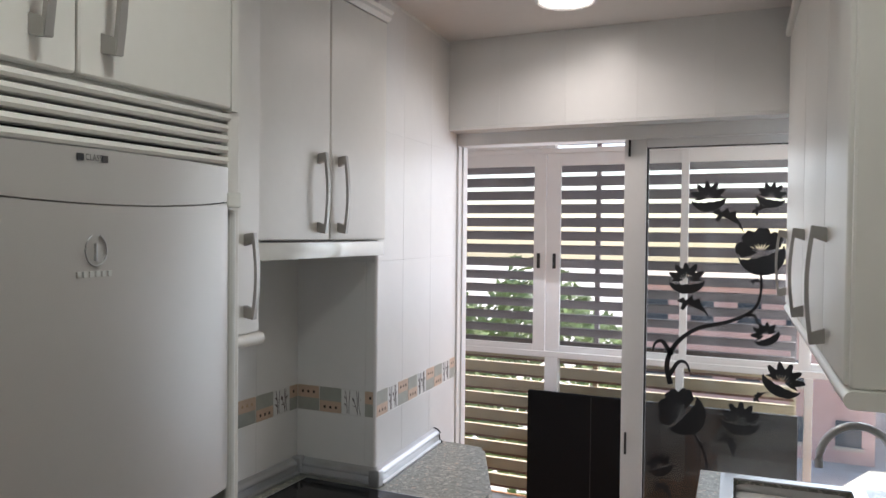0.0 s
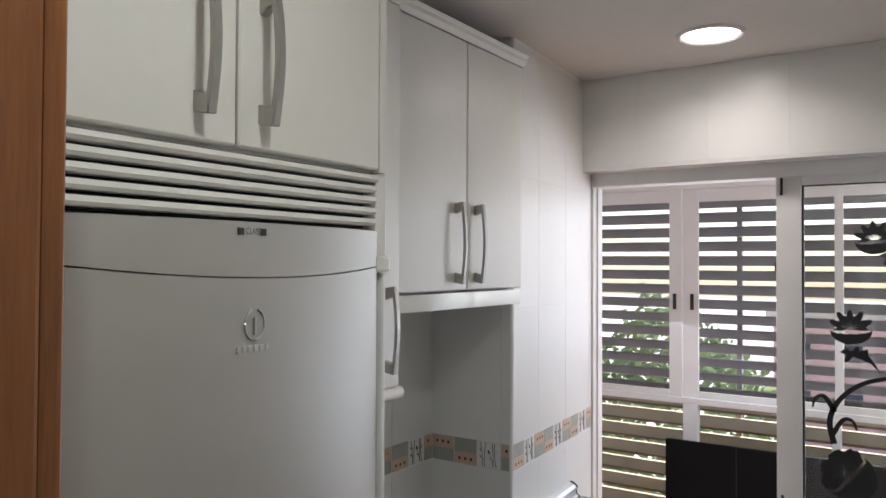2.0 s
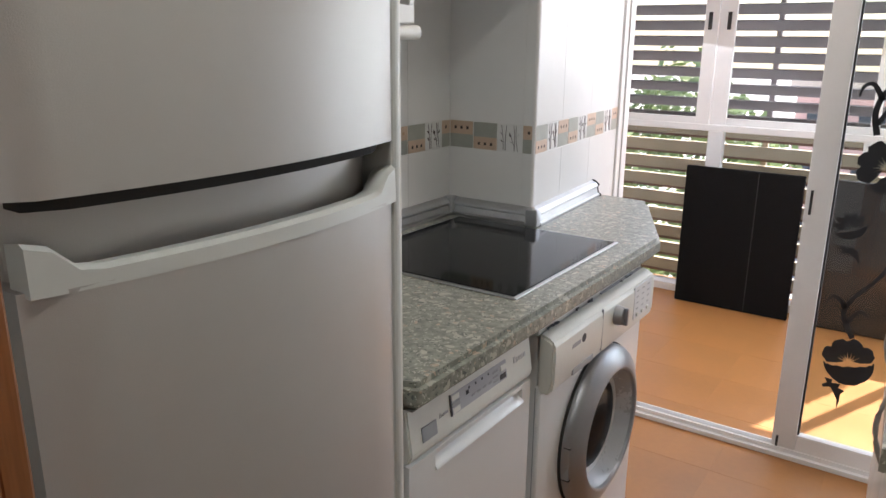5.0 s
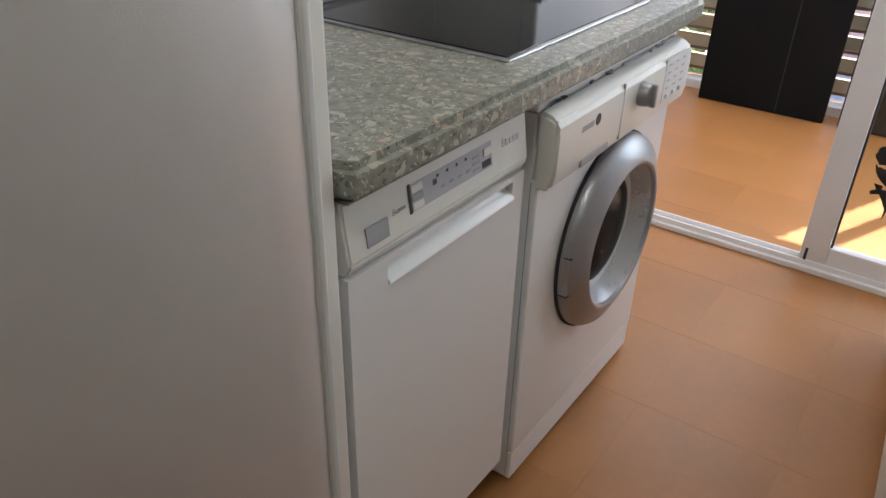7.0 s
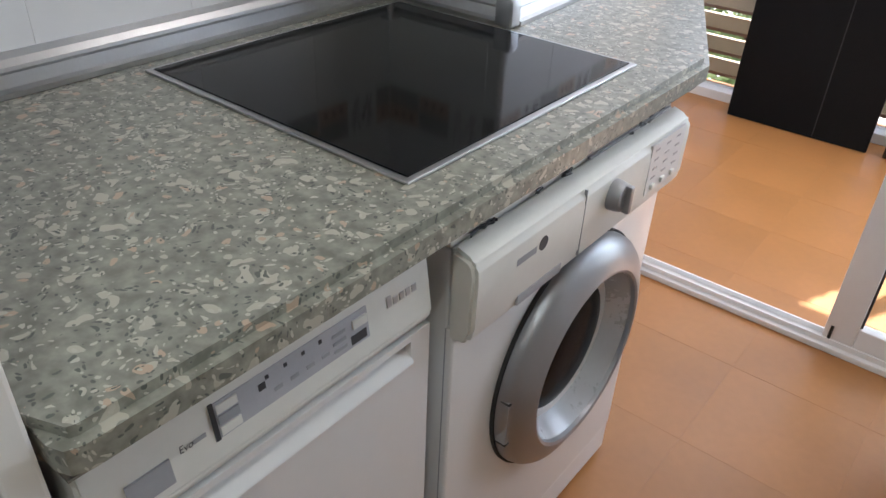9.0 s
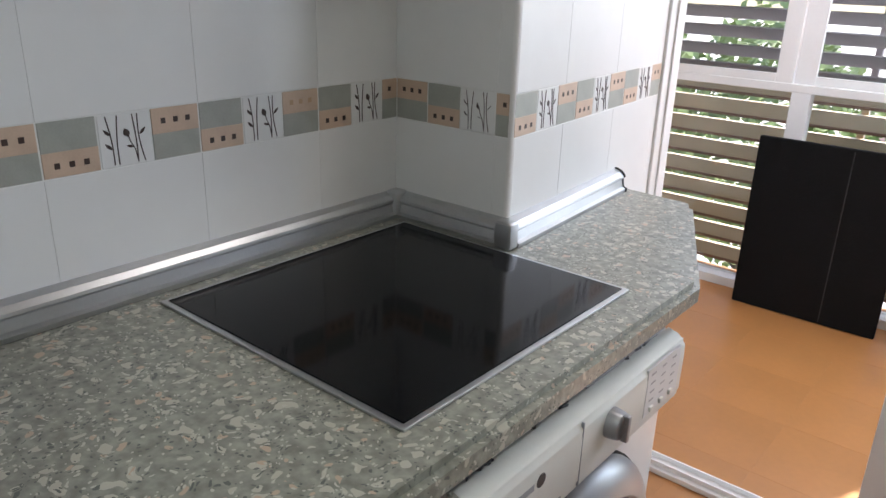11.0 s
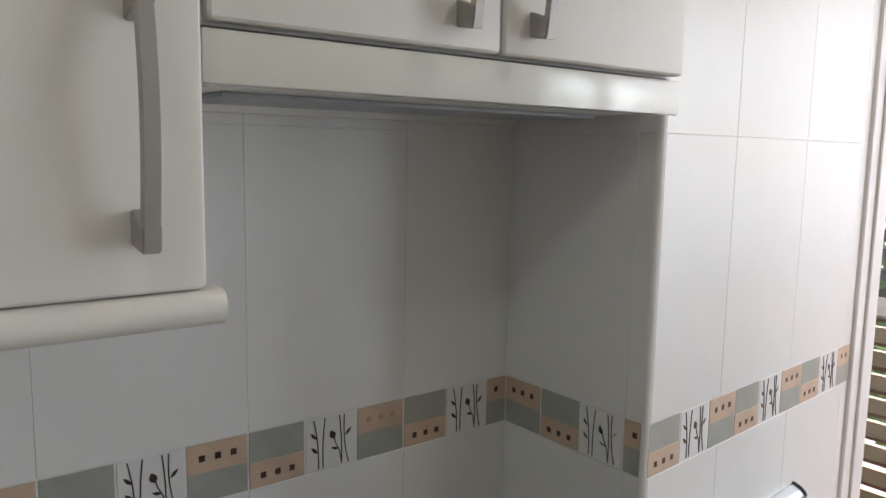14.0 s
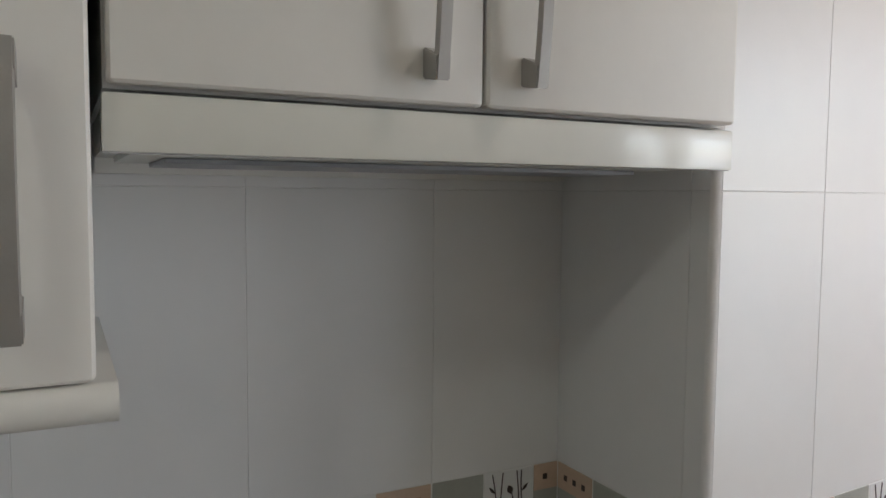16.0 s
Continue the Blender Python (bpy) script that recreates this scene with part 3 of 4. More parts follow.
def dishwasher():
    y0, y1, x = 1.166, 1.580, -0.725
    d = thing("dishwasher", (-1.0, 1.36, 0), "slim white dishwasher under the worktop", "dishwasher")
    part("body", box(-1.30, x - 0.045, y0 + 0.004, y1 - 0.004, 0.02, 0.852), APPLIANCE, d)
    part("plinth", box(-1.28, x - 0.06, y0 + 0.01, y1 - 0.01, 0.0, 0.10), GREY_PLASTIC, d)
    ya, yb, zg, zt = y0 + 0.074, y1 - 0.033, 0.701, 0.733
    b = box(x - 0.042, x + 0.001, y0, y1, 0.105, zg)
    for u0, u1, w0, w1 in ((y0, ya, zg, zt), (yb, y1, zg, zt), (y0, y1, zt, 0.742)):
        box(x - 0.042, x + 0.001, u0, u1, w0, w1, bm=b)
    door = part("door", b, APPLIANCE, d, "white door")
    scoop = [(x - 0.042, zg), (x + 0.002, zg), (x + 0.006, zg + 0.003), (x + 0.004, zg + 0.007), (x - 0.006, zg + 0.013), (x - 0.014, zg + 0.022), (x - 0.016, zt), (x - 0.042, zt)]
    part("grip", prism(scoop, "y", ya, yb), APPLIANCE, door, "scooped grip under the panel", smooth=True)
    pts = [(x - 0.042, 0.744), (x - 0.004, 0.744), (x + 0.006, 0.762), (x - 0.006, 0.843), (x - 0.014, 0.8465), (x - 0.042, 0.8465)]
    pan = part("control_panel", prism(pts, "y", y0, y1, bevel=0.0035), PLASTIC, d, "white control panel", smooth=True)
    slope = -0.012 / 0.081

    def on(z):
        return x + 0.006 + (z - 0.762) * slope

    def strip(name, ya, yb, za, zb, material, lift, parent, label=""):
        b = bmesh.new()
        v = [b.verts.new(p) for p in ((on(za) + lift, ya, za), (on(za) + lift, yb, za), (on(zb) + lift, yb, zb), (on(zb) + lift, ya, zb))]
        f = b.faces.new(v)
        e = bmesh.ops.extrude_face_region(b, geom=[f])
        bmesh.ops.translate(b, verts=[q for q in e["geom"] if isinstance(q, bmesh.types.BMVert)], vec=(-0.004, 0, 0))
        return part(name, b, material, parent, label)

    grey = mat("display_grey", (0.42, 0.43, 0.46), 0.35, noise_scale=20)
    disp = strip("display", 1.286, 1.478, 0.786, 0.823, grey, 0.0010, pan, "grey control display strip")
    strip("display_edge", 1.2845, 1.289, 0.785, 0.824, INK, 0.0016, disp)
    for k in range(3):
        strip("key", 1.291, 1.313, 0.788 + k * 0.0115, 0.797 + k * 0.0115, PLASTIC if k != 1 else GREY_PLASTIC, 0.0022, disp)
    strip("key", 1.336, 1.344, 0.806, 0.813, INK, 0.0016, disp)
    for k in range(4):
        strip("mark", 1.345 + k * 0.022, 1.349 + k * 0.022, 0.814, 0.818, INK, 0.0016, disp)
        strip("mark", 1.352 + k * 0.020, 1.362 + k * 0.020, 0.796, 0.800, GREY_PLASTIC, 0.0016, disp)
    for k in range(3):
        strip("mark", 1.428, 1.446, 0.792 + k * 0.009, 0.7955 + k * 0.009, GREY_PLASTIC, 0.0016, disp)
    strip("key", 1.456, 1.476, 0.806, 0.816, PLASTIC, 0.0030, disp)
    strip("key", 1.452, 1.474, 0.789, 0.799, INK, 0.0016, disp)
    strip("power_button", 1.199, 1.240, 0.775, 0.800, GREY_PLASTIC, 0.0020, pan, "grey square push button")
    text_part("panel_text", "Evo", 0.009, Matrix.Translation((on(0.80) + 0.001, 1.250, 0.796)), INK, pan, 0.013)
    strip("panel_text_bar", 1.264, 1.277, 0.797, 0.801, GREY_PLASTIC, 0.0008, pan)
    for k in range(5):
        strip("brand_bar", 1.508 + k * 0.010, 1.515 + k * 0.010, 0.803, 0.812 + 0.004 * (k == 0), STEEL, 0.0008, pan)


def washing_machine():
    y0, y1, x = 1.622, 2.212, -0.720
    w = thing("washing_machine", (-1.0, 1.92, 0), "white front loading washing machine under the worktop", "washing machine")
    part("cabinet", box(-1.28, x - 0.012, y0 + 0.003, y1 - 0.003, 0.012, 0.818, 0.004), APPLIANCE, w)
    front = part("front_panel", box(x - 0.014, x, y0, y1, 0.09, 0.705, 0.006, 3), APPLIANCE, w, smooth=True)
    part("kick_panel", box(x - 0.014, x - 0.002, y0, y1, 0.015, 0.088, 0.004), APPLIANCE, w)
    part("lid", box(-1.285, x - 0.010, y0 - 0.001, y1 + 0.001, 0.820, 0.848, 0.006), PLASTIC, w, "white top lid")
    part("seam", box(x - 0.0145, x - 0.0125, y0 + 0.0018, y1 - 0.0018, 0.02, 0.70), GREY_PLASTIC, w)
    # bulging control panel
    pts = [(x - 0.009, 0.692), (x + 0.006, 0.688), (x + 0.022, 0.697), (x + 0.0295, 0.714), (x + 0.0305, 0.796), (x + 0.028, 0.811), (x + 0.021, 0.819), (x - 0.009, 0.828)]
    pan = part("control_panel", prism(pts, "y", y0 - 0.003, y1 + 0.003, bevel=0.006), PLASTIC, w, "bulging white control panel", smooth=True)
    xf = x + 0.030
    part("drawer_line", box(xf - 0.004, xf + 0.0006, 1.868, 1.8695, 0.71, 0.815), GREY_PLASTIC, pan)
    part("drawer_grip", box(xf - 0.012, xf + 0.0008, 1.715, 1.822, 0.706, 0.722, 0.002), GREY_PLASTIC, pan, "grey detergent drawer grip")
    k = part("knob", lathe([(0, 0.024), (0.012, 0.023), (0.020, 0.021), (0.0225, 0.018), (0.0225, 0.0)], (xf - 0.001, 1.952, 0.776), "x", 32), RING, pan, "silver programme knob", smooth=True)
    part("knob_bar", box(xf + 0.018, xf + 0.030, 1.947, 1.957, 0.754, 0.798, 0.003), RING, k)
    lines = part("programme_panel", box(xf - 0.003, xf + 0.0007, 2.068, 2.190, 0.726, 0.812), mat("panel_print", (0.66, 0.67, 0.68), 0.35), pan)
    for r in range(4):
        for c in range(3):
            part("mark", box(xf, xf + 0.0012, 2.082 + c * 0.038, 2.097 + c * 0.038, 0.750 + r * 0.016, 0.753 + r * 0.016), GREY_PLASTIC, lines)
    for c in range(3):
        part("button", box(xf, xf + 0.005, 2.084 + c * 0.036, 2.096 + c * 0.036, 0.731, 0.740, 0.002), PLASTIC, lines)
    # round mark and brand lettering as plain shapes
    part("brand_disc", lathe([(-0.002, 0.0105), (0.0006, 0.0105), (0.0006, 0.0)], (xf, 1.765, 0.780), "x", 20), INK, pan)
    part("brand_bar", box(xf - 0.003, xf + 0.0006, 1.705, 1.749, 0.773, 0.783), GREY_PLASTIC, pan)
    # chipped and stained top edge
    rnd = random.Random(4)
    for yy in (1.66, 1.685, 1.80, 1.865, 1.875, 2.05, 2.09, 2.12, 2.17):
        s = rnd.uniform(0.008, 0.02)
        ring = [(x - 0.004 + rnd.uniform(-0.005, 0.003), yy + s * math.cos(a), 0.8285 + 0.0012 * rnd.random()) for a in (2 * math.pi * q / 6 for q in range(7))]
        part("stain", tube(ring, [0.0025 * rnd.uniform(0.5, 1) for _ in ring], 5), INK, w, "dark chipped stain")
    part("edge_crack", box(x - 0.008, x - 0.003, 1.93, 2.195, 0.8275, 0.8310), GREY_PLASTIC, w)
    # door
    c = (x, 1.938, 0.480)
    door = part("door_ring", lathe([(-0.004, 0.209), (0.010, 0.209), (0.022, 0.206), (0.032, 0.198), (0.046, 0.166), (0.048, 0.158), (0.046, 0.153), (0.038, 0.152)], c, "x", 72, caps=False), RING, w, "wide silver door ring", smooth=True)
    part("door_gasket", lathe([(-0.003, 0.213), (0.006, 0.213), (0.006, 0.203), (-0.003, 0.203)], c, "x", 64), GAP, door)
    part("inner_ring", lathe([(0.0385, 0.1515), (0.020, 0.142), (-0.010, 0.128), (-0.010, 0.120)], c, "x", 64, caps=False), mat("pale_door_liner", (0.52, 0.54, 0.57), 0.25, 0.2, noise_scale=8), door, "pale sloped inner liner", smooth=True)
    part("door_glass", lathe([(-0.009, 0.130), (0.002, 0.112), (0.010, 0.085), (0.013, 0.045), (0.014, 0.0)], c, "x", 56, caps=False), DOOR_GLASS, door, "dark bulging glass", smooth=True)
    part("latch", box(x + 0.006, x + 0.026, 1.733, 1.752, 0.425, 0.515, 0.004), GREY_PLASTIC, door)
    for zz in (0.512, 0.428):
        part("latch_line", box(x + 0.008, x + 0.0275, 1.732, 1.756, zz - 0.001, zz + 0.001), GAP, door)
    for fy in (y0 + 0.05, y1 - 0.05):
        part("foot", lathe([(0, 0.02), (0.014, 0.02), (0.014, 0)], (x - 0.06, fy, 0), "z", 14), RUBBER, w)


fridge()
over_fridge_cabinet()
tall_wall_cabinet()
hood_cabinet()
worktop()
upstand()
hob()
dishwasher()
washing_machine()

# ---- doorway with wooden lining ----
def wood_door_frame():
    f = thing("door_1", (0, 0.40, 0), "varnished reddish wood lining of the kitchen doorway", "door frame", kind="structure")
    for sx, x in ((-1, -0.441), (1, 0.445)):
        part("jamb", box(min(x, x + sx * 0.028), max(x, x + sx * 0.028), 0.325, 0.452, 0, 2.06, 0.003), WOOD, f)
        part("stop", box(min(x, x - sx * 0.012), max(x, x - sx * 0.012), 0.325, 0.365, 0, 2.04, 0.002), WOOD, f)
        for ya, yb in ((0.452, 0.470), (0.307, 0.325)):
            part("architrave", box(min(x + sx * 0.004, x + sx * 0.075), max(x + sx * 0.004, x + sx * 0.075), ya, yb, 0, 2.12, 0.005, 3), WOOD, f)
    part("head", box(-0.441, 0.445, 0.325, 0.452, 2.035, 2.06, 0.003), WOOD, f)
    part("architrave", box(-0.54, 0.52, 0.452, 0.470, 2.055, 2.12, 0.005, 3), WOOD, f)


wood_door_frame()


# ---- sliding door to the balcony ----
def sliding_door():
    y = YG
    f = thing("door_2", (-0.3, y, 0), "white aluminium sliding glass door, half open to the balcony", "sliding door", kind="structure")
    part("track", box(XQ, XR, y - 0.040, y + 0.040, 0.0, 0.018, 0.003), ALU, f, "white floor track")
    for d in (-0.022, 0.018):
        part("track_rib", box(XQ + 0.016, XR, y + d - 0.003, y + d + 0.003, 0.018, 0.034, 0.001), ALU, f)
    part("head_rail", box(XQ - 0.03, XR, y - 0.045, y + 0.045, 2.014, 2.072, 0.004), ALU, f)
    part("jamb", box(XQ - 0.02, XQ + 0.010, y - 0.045, y + 0.045, 0.018, 2.014, 0.004), ALU, f)
    part("jamb_lip", box(XQ + 0.010, XQ + 0.016, y - 0.012, y + 0.030, 0.018, 2.014, 0.002), ALU, f)
    leaf = part("stile", box(-0.458, -0.380, y - 0.020, y + 0.018, 0.022, 2.030, 0.005), ALU, f, "white meeting stile of the sliding leaf", smooth=True)
    part("bottom_rail", box(-0.380, XR, y - 0.018, y + 0.016, 0.022, 0.092, 0.004), ALU, f)
    part("top_rail", box(-0.380, XR, y - 0.018, y + 0.016, 1.986, 2.030, 0.004), ALU, f)
    part("gasket", box(-0.3805, -0.374, y - 0.008, y + 0.008, 0.088, 1.988), RUBBER, leaf)
    part("gasket", box(-0.374, XR, y - 0.008, y + 0.008, 1.982, 1.9875), RUBBER, leaf)
    for z0, z1 in ((1.955, 2.02), (0.875, 0.955), (0.024, 0.075)):
        part("brush_seal", box(-0.444, -0.436, y - 0.0225, y - 0.019, z0, z1), RUBBER, leaf)
    pane = part("pane", box(-0.378, XR, y - 0.003, y + 0.003, 0.088, 1.988), GLASS, f, "clear glass pane")
    pane.visible_shadow = False
    part("clip", box(-0.464, -0.456, y - 0.012, y + 0.006, 1.70, 1.735, 0.002), RUBBER, leaf)


sliding_door()


def sticker():
    y = YG - 0.0045
    s = thing("window_sticker", (-0.15, y, 0.3), "black floral vine sticker on the sliding glass", "sticker")

    def flat(name, pts, cx, cz, turn, parent=s, label=""):
        b = bmesh.new()
        ca, sa = math.cos(turn), math.sin(turn)
        front = [b.verts.new((cx + px * ca - pz * sa, y, cz + px * sa + pz * ca)) for px, pz in pts]
        f = b.faces.new(front)
        e = bmesh.ops.extrude_face_region(b, geom=[f])
        bmesh.ops.translate(b, verts=[q for q in e["geom"] if isinstance(q, bmesh.types.BMVert)], vec=(0, 0.0008, 0))
        return part(name, b, DECAL, parent, label)

    def bloom(cx, cz, r, turn, kind, seed):
        # ragged petals round a pale eye with cut-out stamens, above a cup-shaped lower petal
        rnd = random.Random(seed)
        full = kind == "open"
        crown = []
        for k in range(25):
            u = k / 24
            ang = math.radians(172 - 164 * u) if full else math.radians(168 - 156 * u)
            scallop = abs(math.sin(math.pi * u * (4 if full else 5)))
            reach = r * ((0.86 + 0.16 * scallop ** 0.5) if full else (0.62 + 0.42 * scallop ** 1.3)) * rnd.uniform(0.96, 1.04)
            crown.append((reach * math.cos(ang), reach * math.sin(ang)))
        inner = []
        for k in range(15):
            ang = math.radians(20 + 140 * k / 14)
            reach = r * (0.44 if k % 2 else 0.13) * rnd.uniform(0.85, 1.1)
            inner.append((reach * math.cos(ang) * 1.1, reach * math.sin(ang)))
        flat("petal", crown + [(0.80 * r, 0.0), (0.42 * r, -0.02 * r)] + inner + [(-0.42 * r, -0.02 * r), (-0.80 * r, 0.0)], cx, cz, turn)
        deep = 0.98 if full else 0.70
        low = [(r * 0.92 * math.cos(q), r * deep * math.sin(q) * rnd.uniform(0.95, 1.03)) for q in (math.pi + math.pi * k / 14 for k in range(15))]
        back = [(r * 0.86 * math.cos(q), r * 0.16 * math.sin(q) - 0.05 * r * (k % 2)) for k, q in enumerate(2 * math.pi - math.pi * k / 12 for k in range(13))]
        flat("lower_petal", low + back, cx, cz, turn)

    def leaf(cx, cz, size, turn, seed):
        pts = [(-0.9, 0.0), (-0.55, 0.30), (-0.42, 0.12), (-0.1, 0.50), (0.02, 0.22), (0.35, 0.42), (0.42, 0.10), (0.8, -0.28), (1.1, -0.72), (0.62, -0.30), (0.1, -0.16), (-0.25, -0.10), (-0.45, -0.46), (-0.62, -0.40), (-0.55, -0.08)]
        flat("leaf", [(px * size, pz * size) for px, pz in pts], cx, cz, turn)

    def stem(points, w0, w1):
        pts = [Vector((a, 0, c)) for a, c in points]
        dense = []
        for i in range(len(pts) - 1):
            p0, p1, p2, p3 = pts[max(0, i - 1)], pts[i], pts[i + 1], pts[min(len(pts) - 1, i + 2)]
            for k in range(6):
                t = k / 6
                dense.append(0.5 * ((2 * p1) + (p2 - p0) * t + (2 * p0 - 5 * p1 + 4 * p2 - p3) * t * t + (3 * p1 - p0 - 3 * p2 + p3) * t ** 3))
        dense.append(pts[-1])
        b = bmesh.new()
        rows = []
        for i, p in enumerate(dense):
            d = (dense[min(i + 1, len(dense) - 1)] - dense[max(0, i - 1)]).normalized()
            n = Vector((-d.z, 0, d.x))
            w = w0 + (w1 - w0) * i / len(dense)
            rows.append([b.verts.new((q.x, yy, q.z)) for q, yy in ((p + n * w, y), (p - n * w, y), (p - n * w, y + 0.0008), (p + n * w, y + 0.0008))])
        for r0, r1 in zip(rows, rows[1:]):
            for k in range(4):
                b.faces.new((r0[k], r0[(k + 1) % 4], r1[(k + 1) % 4], r1[k]))
        b.faces.new(rows[0])
        b.faces.new(rows[-1][::-1])
        part("stem", b, DECAL, s)

    bloom(-0.169, 1.800, 0.062, 0.1, "side", 1)
    bloom(0.030, 1.805, 0.050, -0.2, "side", 2)
    leaf(-0.105, 1.740, 0.060, -0.25, 0)
    leaf(-0.005, 1.765, 0.034, 0.6, 0)
    bloom(0.002, 1.618, 0.082, 0.3, "open", 3)
    bloom(-0.238, 1.512, 0.066, 0.05, "side", 4)
    leaf(-0.216, 1.432, 0.062, -0.15, 0)
    bloom(0.024, 1.335, 0.048, 0.5, "side", 5)
    stem([(0.002, 1.560), (0.004, 1.48), (-0.02, 1.42), (-0.093, 1.378), (-0.202, 1.345), (-0.272, 1.285), (-0.300, 1.215), (-0.287, 1.142)], 0.0035, 0.0095)
    stem([(-0.285, 1.245), (-0.315, 1.292), (-0.342, 1.285), (-0.350, 1.255)], 0.009, 0.002)
    stem([(-0.290, 1.175), (-0.262, 1.222), (-0.235, 1.222), (-0.222, 1.192)], 0.008, 0.003)
    stem([(-0.040, 1.400), (-0.015, 1.402), (-0.004, 1.372)], 0.006, 0.002)
    leaf(-0.012, 1.520, 0.022, 0.2, 0)
    bloom(0.074, 1.180, 0.070, -0.45, "side", 6)
    leaf(0.003, 1.128, 0.030, 1.0, 0)
    bloom(-0.246, 1.045, 0.085, 0.9, "open", 7)
    bloom(-0.052, 1.035, 0.068, 0.0, "side", 8)
    leaf(-0.085, 0.955, 0.055, -0.9, 0)
    stem([(-0.205, 0.975), (-0.165, 0.90), (-0.165, 0.80), (-0.215, 0.70), (-0.275, 0.62), (-0.300, 0.56), (-0.262, 0.48)], 0.0035, 0.0085)
    leaf(-0.170, 0.940, 0.022, 0.5, 0)
    stem([(-0.295, 0.58), (-0.330, 0.615), (-0.352, 0.59)], 0.008, 0.002)
    stem([(-0.285, 0.53), (-0.255, 0.575), (-0.225, 0.56)], 0.008, 0.003)
    bloom(-0.318, 0.845, 0.052, 0.4, "side", 9)
    leaf(-0.305, 0.765, 0.045, -0.4, 0)
    bloom(-0.262, 0.395, 0.082, 0.2, "open", 10)
    leaf(-0.290, 0.290, 0.055, -0.8, 0)


sticker()


# ---- ceiling downlight ----
def downlight(x, y):
    d = thing("downlight", (x, y, CEIL), "round recessed white ceiling downlight, switched on", "ceiling light", "kitchen downlights")
    part("rim", lathe([(0.0, 0.098), (-0.006, 0.096), (-0.009, 0.088), (-0.004, 0.080), (0.0, 0.080)], (x, y, CEIL), "z", 48), ALU, d, smooth=True)
    part("diffuser", lathe([(-0.003, 0.081), (-0.005, 0.04), (-0.005, 0.0)], (x, y, CEIL), "z", 48), LAMP_GLOW, d, "glowing diffuser")


downlight(-0.555, 2.475)
downlight(-0.15, 0.74)


# ---- right run, set slightly askew to the room ----
ASKEW = radians(3.1)
PIVOT = (0.126, 1.384)


def askew(ob):
    ob.rotation_euler.z = ASKEW
    ob.location.x += 0.03
    return ob


def right_run():
    px, py = PIVOT
    c = thing("wall_cabinet", (px, py, 1.44), "cream wall cabinets with bow handles above the sink", "cabinet")
    part("body", box(px + 0.022, 0.47, py, 2.80, 1.462, 2.30), CARCASS, c)
    part("end_panel", box(px + 0.006, 0.47, py - 0.020, py - 0.001, 1.462, 2.33, 0.008, 3), LACQUER, c, smooth=True)
    for y0, y1, hy in ((py, 1.68, 1.640), (1.68, 2.15, 2.105), (2.15, 2.80, 2.76)):
        d = part("door", box(px, px + 0.02, y0 + 0.0015, y1 - 0.0015, 1.464, 2.298, 0.006, 3), LACQUER, c, "cream lacquered door", smooth=True)
        h = bow_handle("handle", 0.0, 0.0, 1.490, 1.690, d)
        for v in h.data.vertices:
            # mirror so that the handle faces the room, then set it on its door
            gx, gy = v.co.x + px, v.co.y + py
            v.co.x, v.co.y = -gx, gy + hy - py
        h.data.flip_normals()
    prof = [(px + 0.32, 1.436), (px + 0.32, 1.462)] + [(px + 0.010 - 0.013 * math.cos(a), 1.449 + 0.013 * math.sin(a)) for a in (math.pi * (0.5 - k / 10) for k in range(11))]
    part("light_rail", prism(prof, "y", py - 0.03, 2.80), LACQUER, c, "rounded cream bottom rail", smooth=True)
    part("cornice", box(px - 0.014, px + 0.05, py - 0.02, 2.80, 2.30, 2.33, 0.006), LACQUER, c)
    askew(c)

    wx = -0.118
    t = thing("worktop", (px, py, 0.866), "speckled laminate worktop with inset steel sink", "worktop")
    x0, x1, y0, y1 = -0.02, 0.32, 2.33, 2.74
    for a, b_, ya, yb in ((wx, x0, py, 2.80), (x1, 0.47, py, 2.80), (x0, x1, py, y0), (x0, x1, y1, 2.80)):
        part("slab", box(a, b_, ya, yb, 0.866, 0.900, 0.0), COUNTER, t)
    askew(t)
    for k, (ya, yb) in enumerate(((py + 0.01, 1.84), (1.84, 2.30), (2.30, 2.79))):
        u = thing("base_cabinet", (px, py, 0), "cream base cabinet with bow handle under the sink worktop", "cabinet", "base cabinets of the sink run")
        part("body", box(wx + 0.045, 0.46, ya, yb - 0.002, 0.10, 0.865), CARCASS, u)
        part("plinth", box(wx + 0.08, 0.46, ya, yb - 0.002, 0.0, 0.10), LACQUER, u)
        d = part("door", box(wx + 0.022, wx + 0.043, ya + 0.002, yb - 0.004, 0.105, 0.855, 0.006, 3), LACQUER, u, "cream lacquered door", smooth=True)
        rail = [(wx + 0.022 - 0.026 * math.sin(math.pi * q / 10), yb - 0.06, 0.66 + 0.018 * q) for q in range(11)]
        part("handle", tube(rail, 0.005, 8), NICKEL, d, "satin metal bow handle", smooth=True)
        askew(u)
    s = thing("sink", (px, py, 0.90), "stainless steel inset sink with rounded bowl", "sink")
    rim = box(x0 - 0.035, x1 + 0.035, y0 - 0.035, y0 + 0.004, 0.9005, 0.9065, 0.002)
    box(x0 - 0.035, x1 + 0.035, y1 - 0.004, y1 + 0.035, 0.9005, 0.9065, 0.002, bm=rim)
    box(x0 - 0.035, x0 + 0.004, y0, y1, 0.9005, 0.9065, 0.002, bm=rim)
    box(x1 - 0.004, x1 + 0.035, y0, y1, 0.9005, 0.9065, 0.002, bm=rim)
    part("rim", rim, STEEL, s, "brushed steel rim")
    b = box(x0 + 0.002, x1 - 0.002, y0 + 0.002, y1 - 0.002, 0.74, 0.903, 0.045, 4)
    bmesh.ops.delete(b, geom=[f for f in b.faces if f.calc_center_median().z > 0.885], context="FACES")
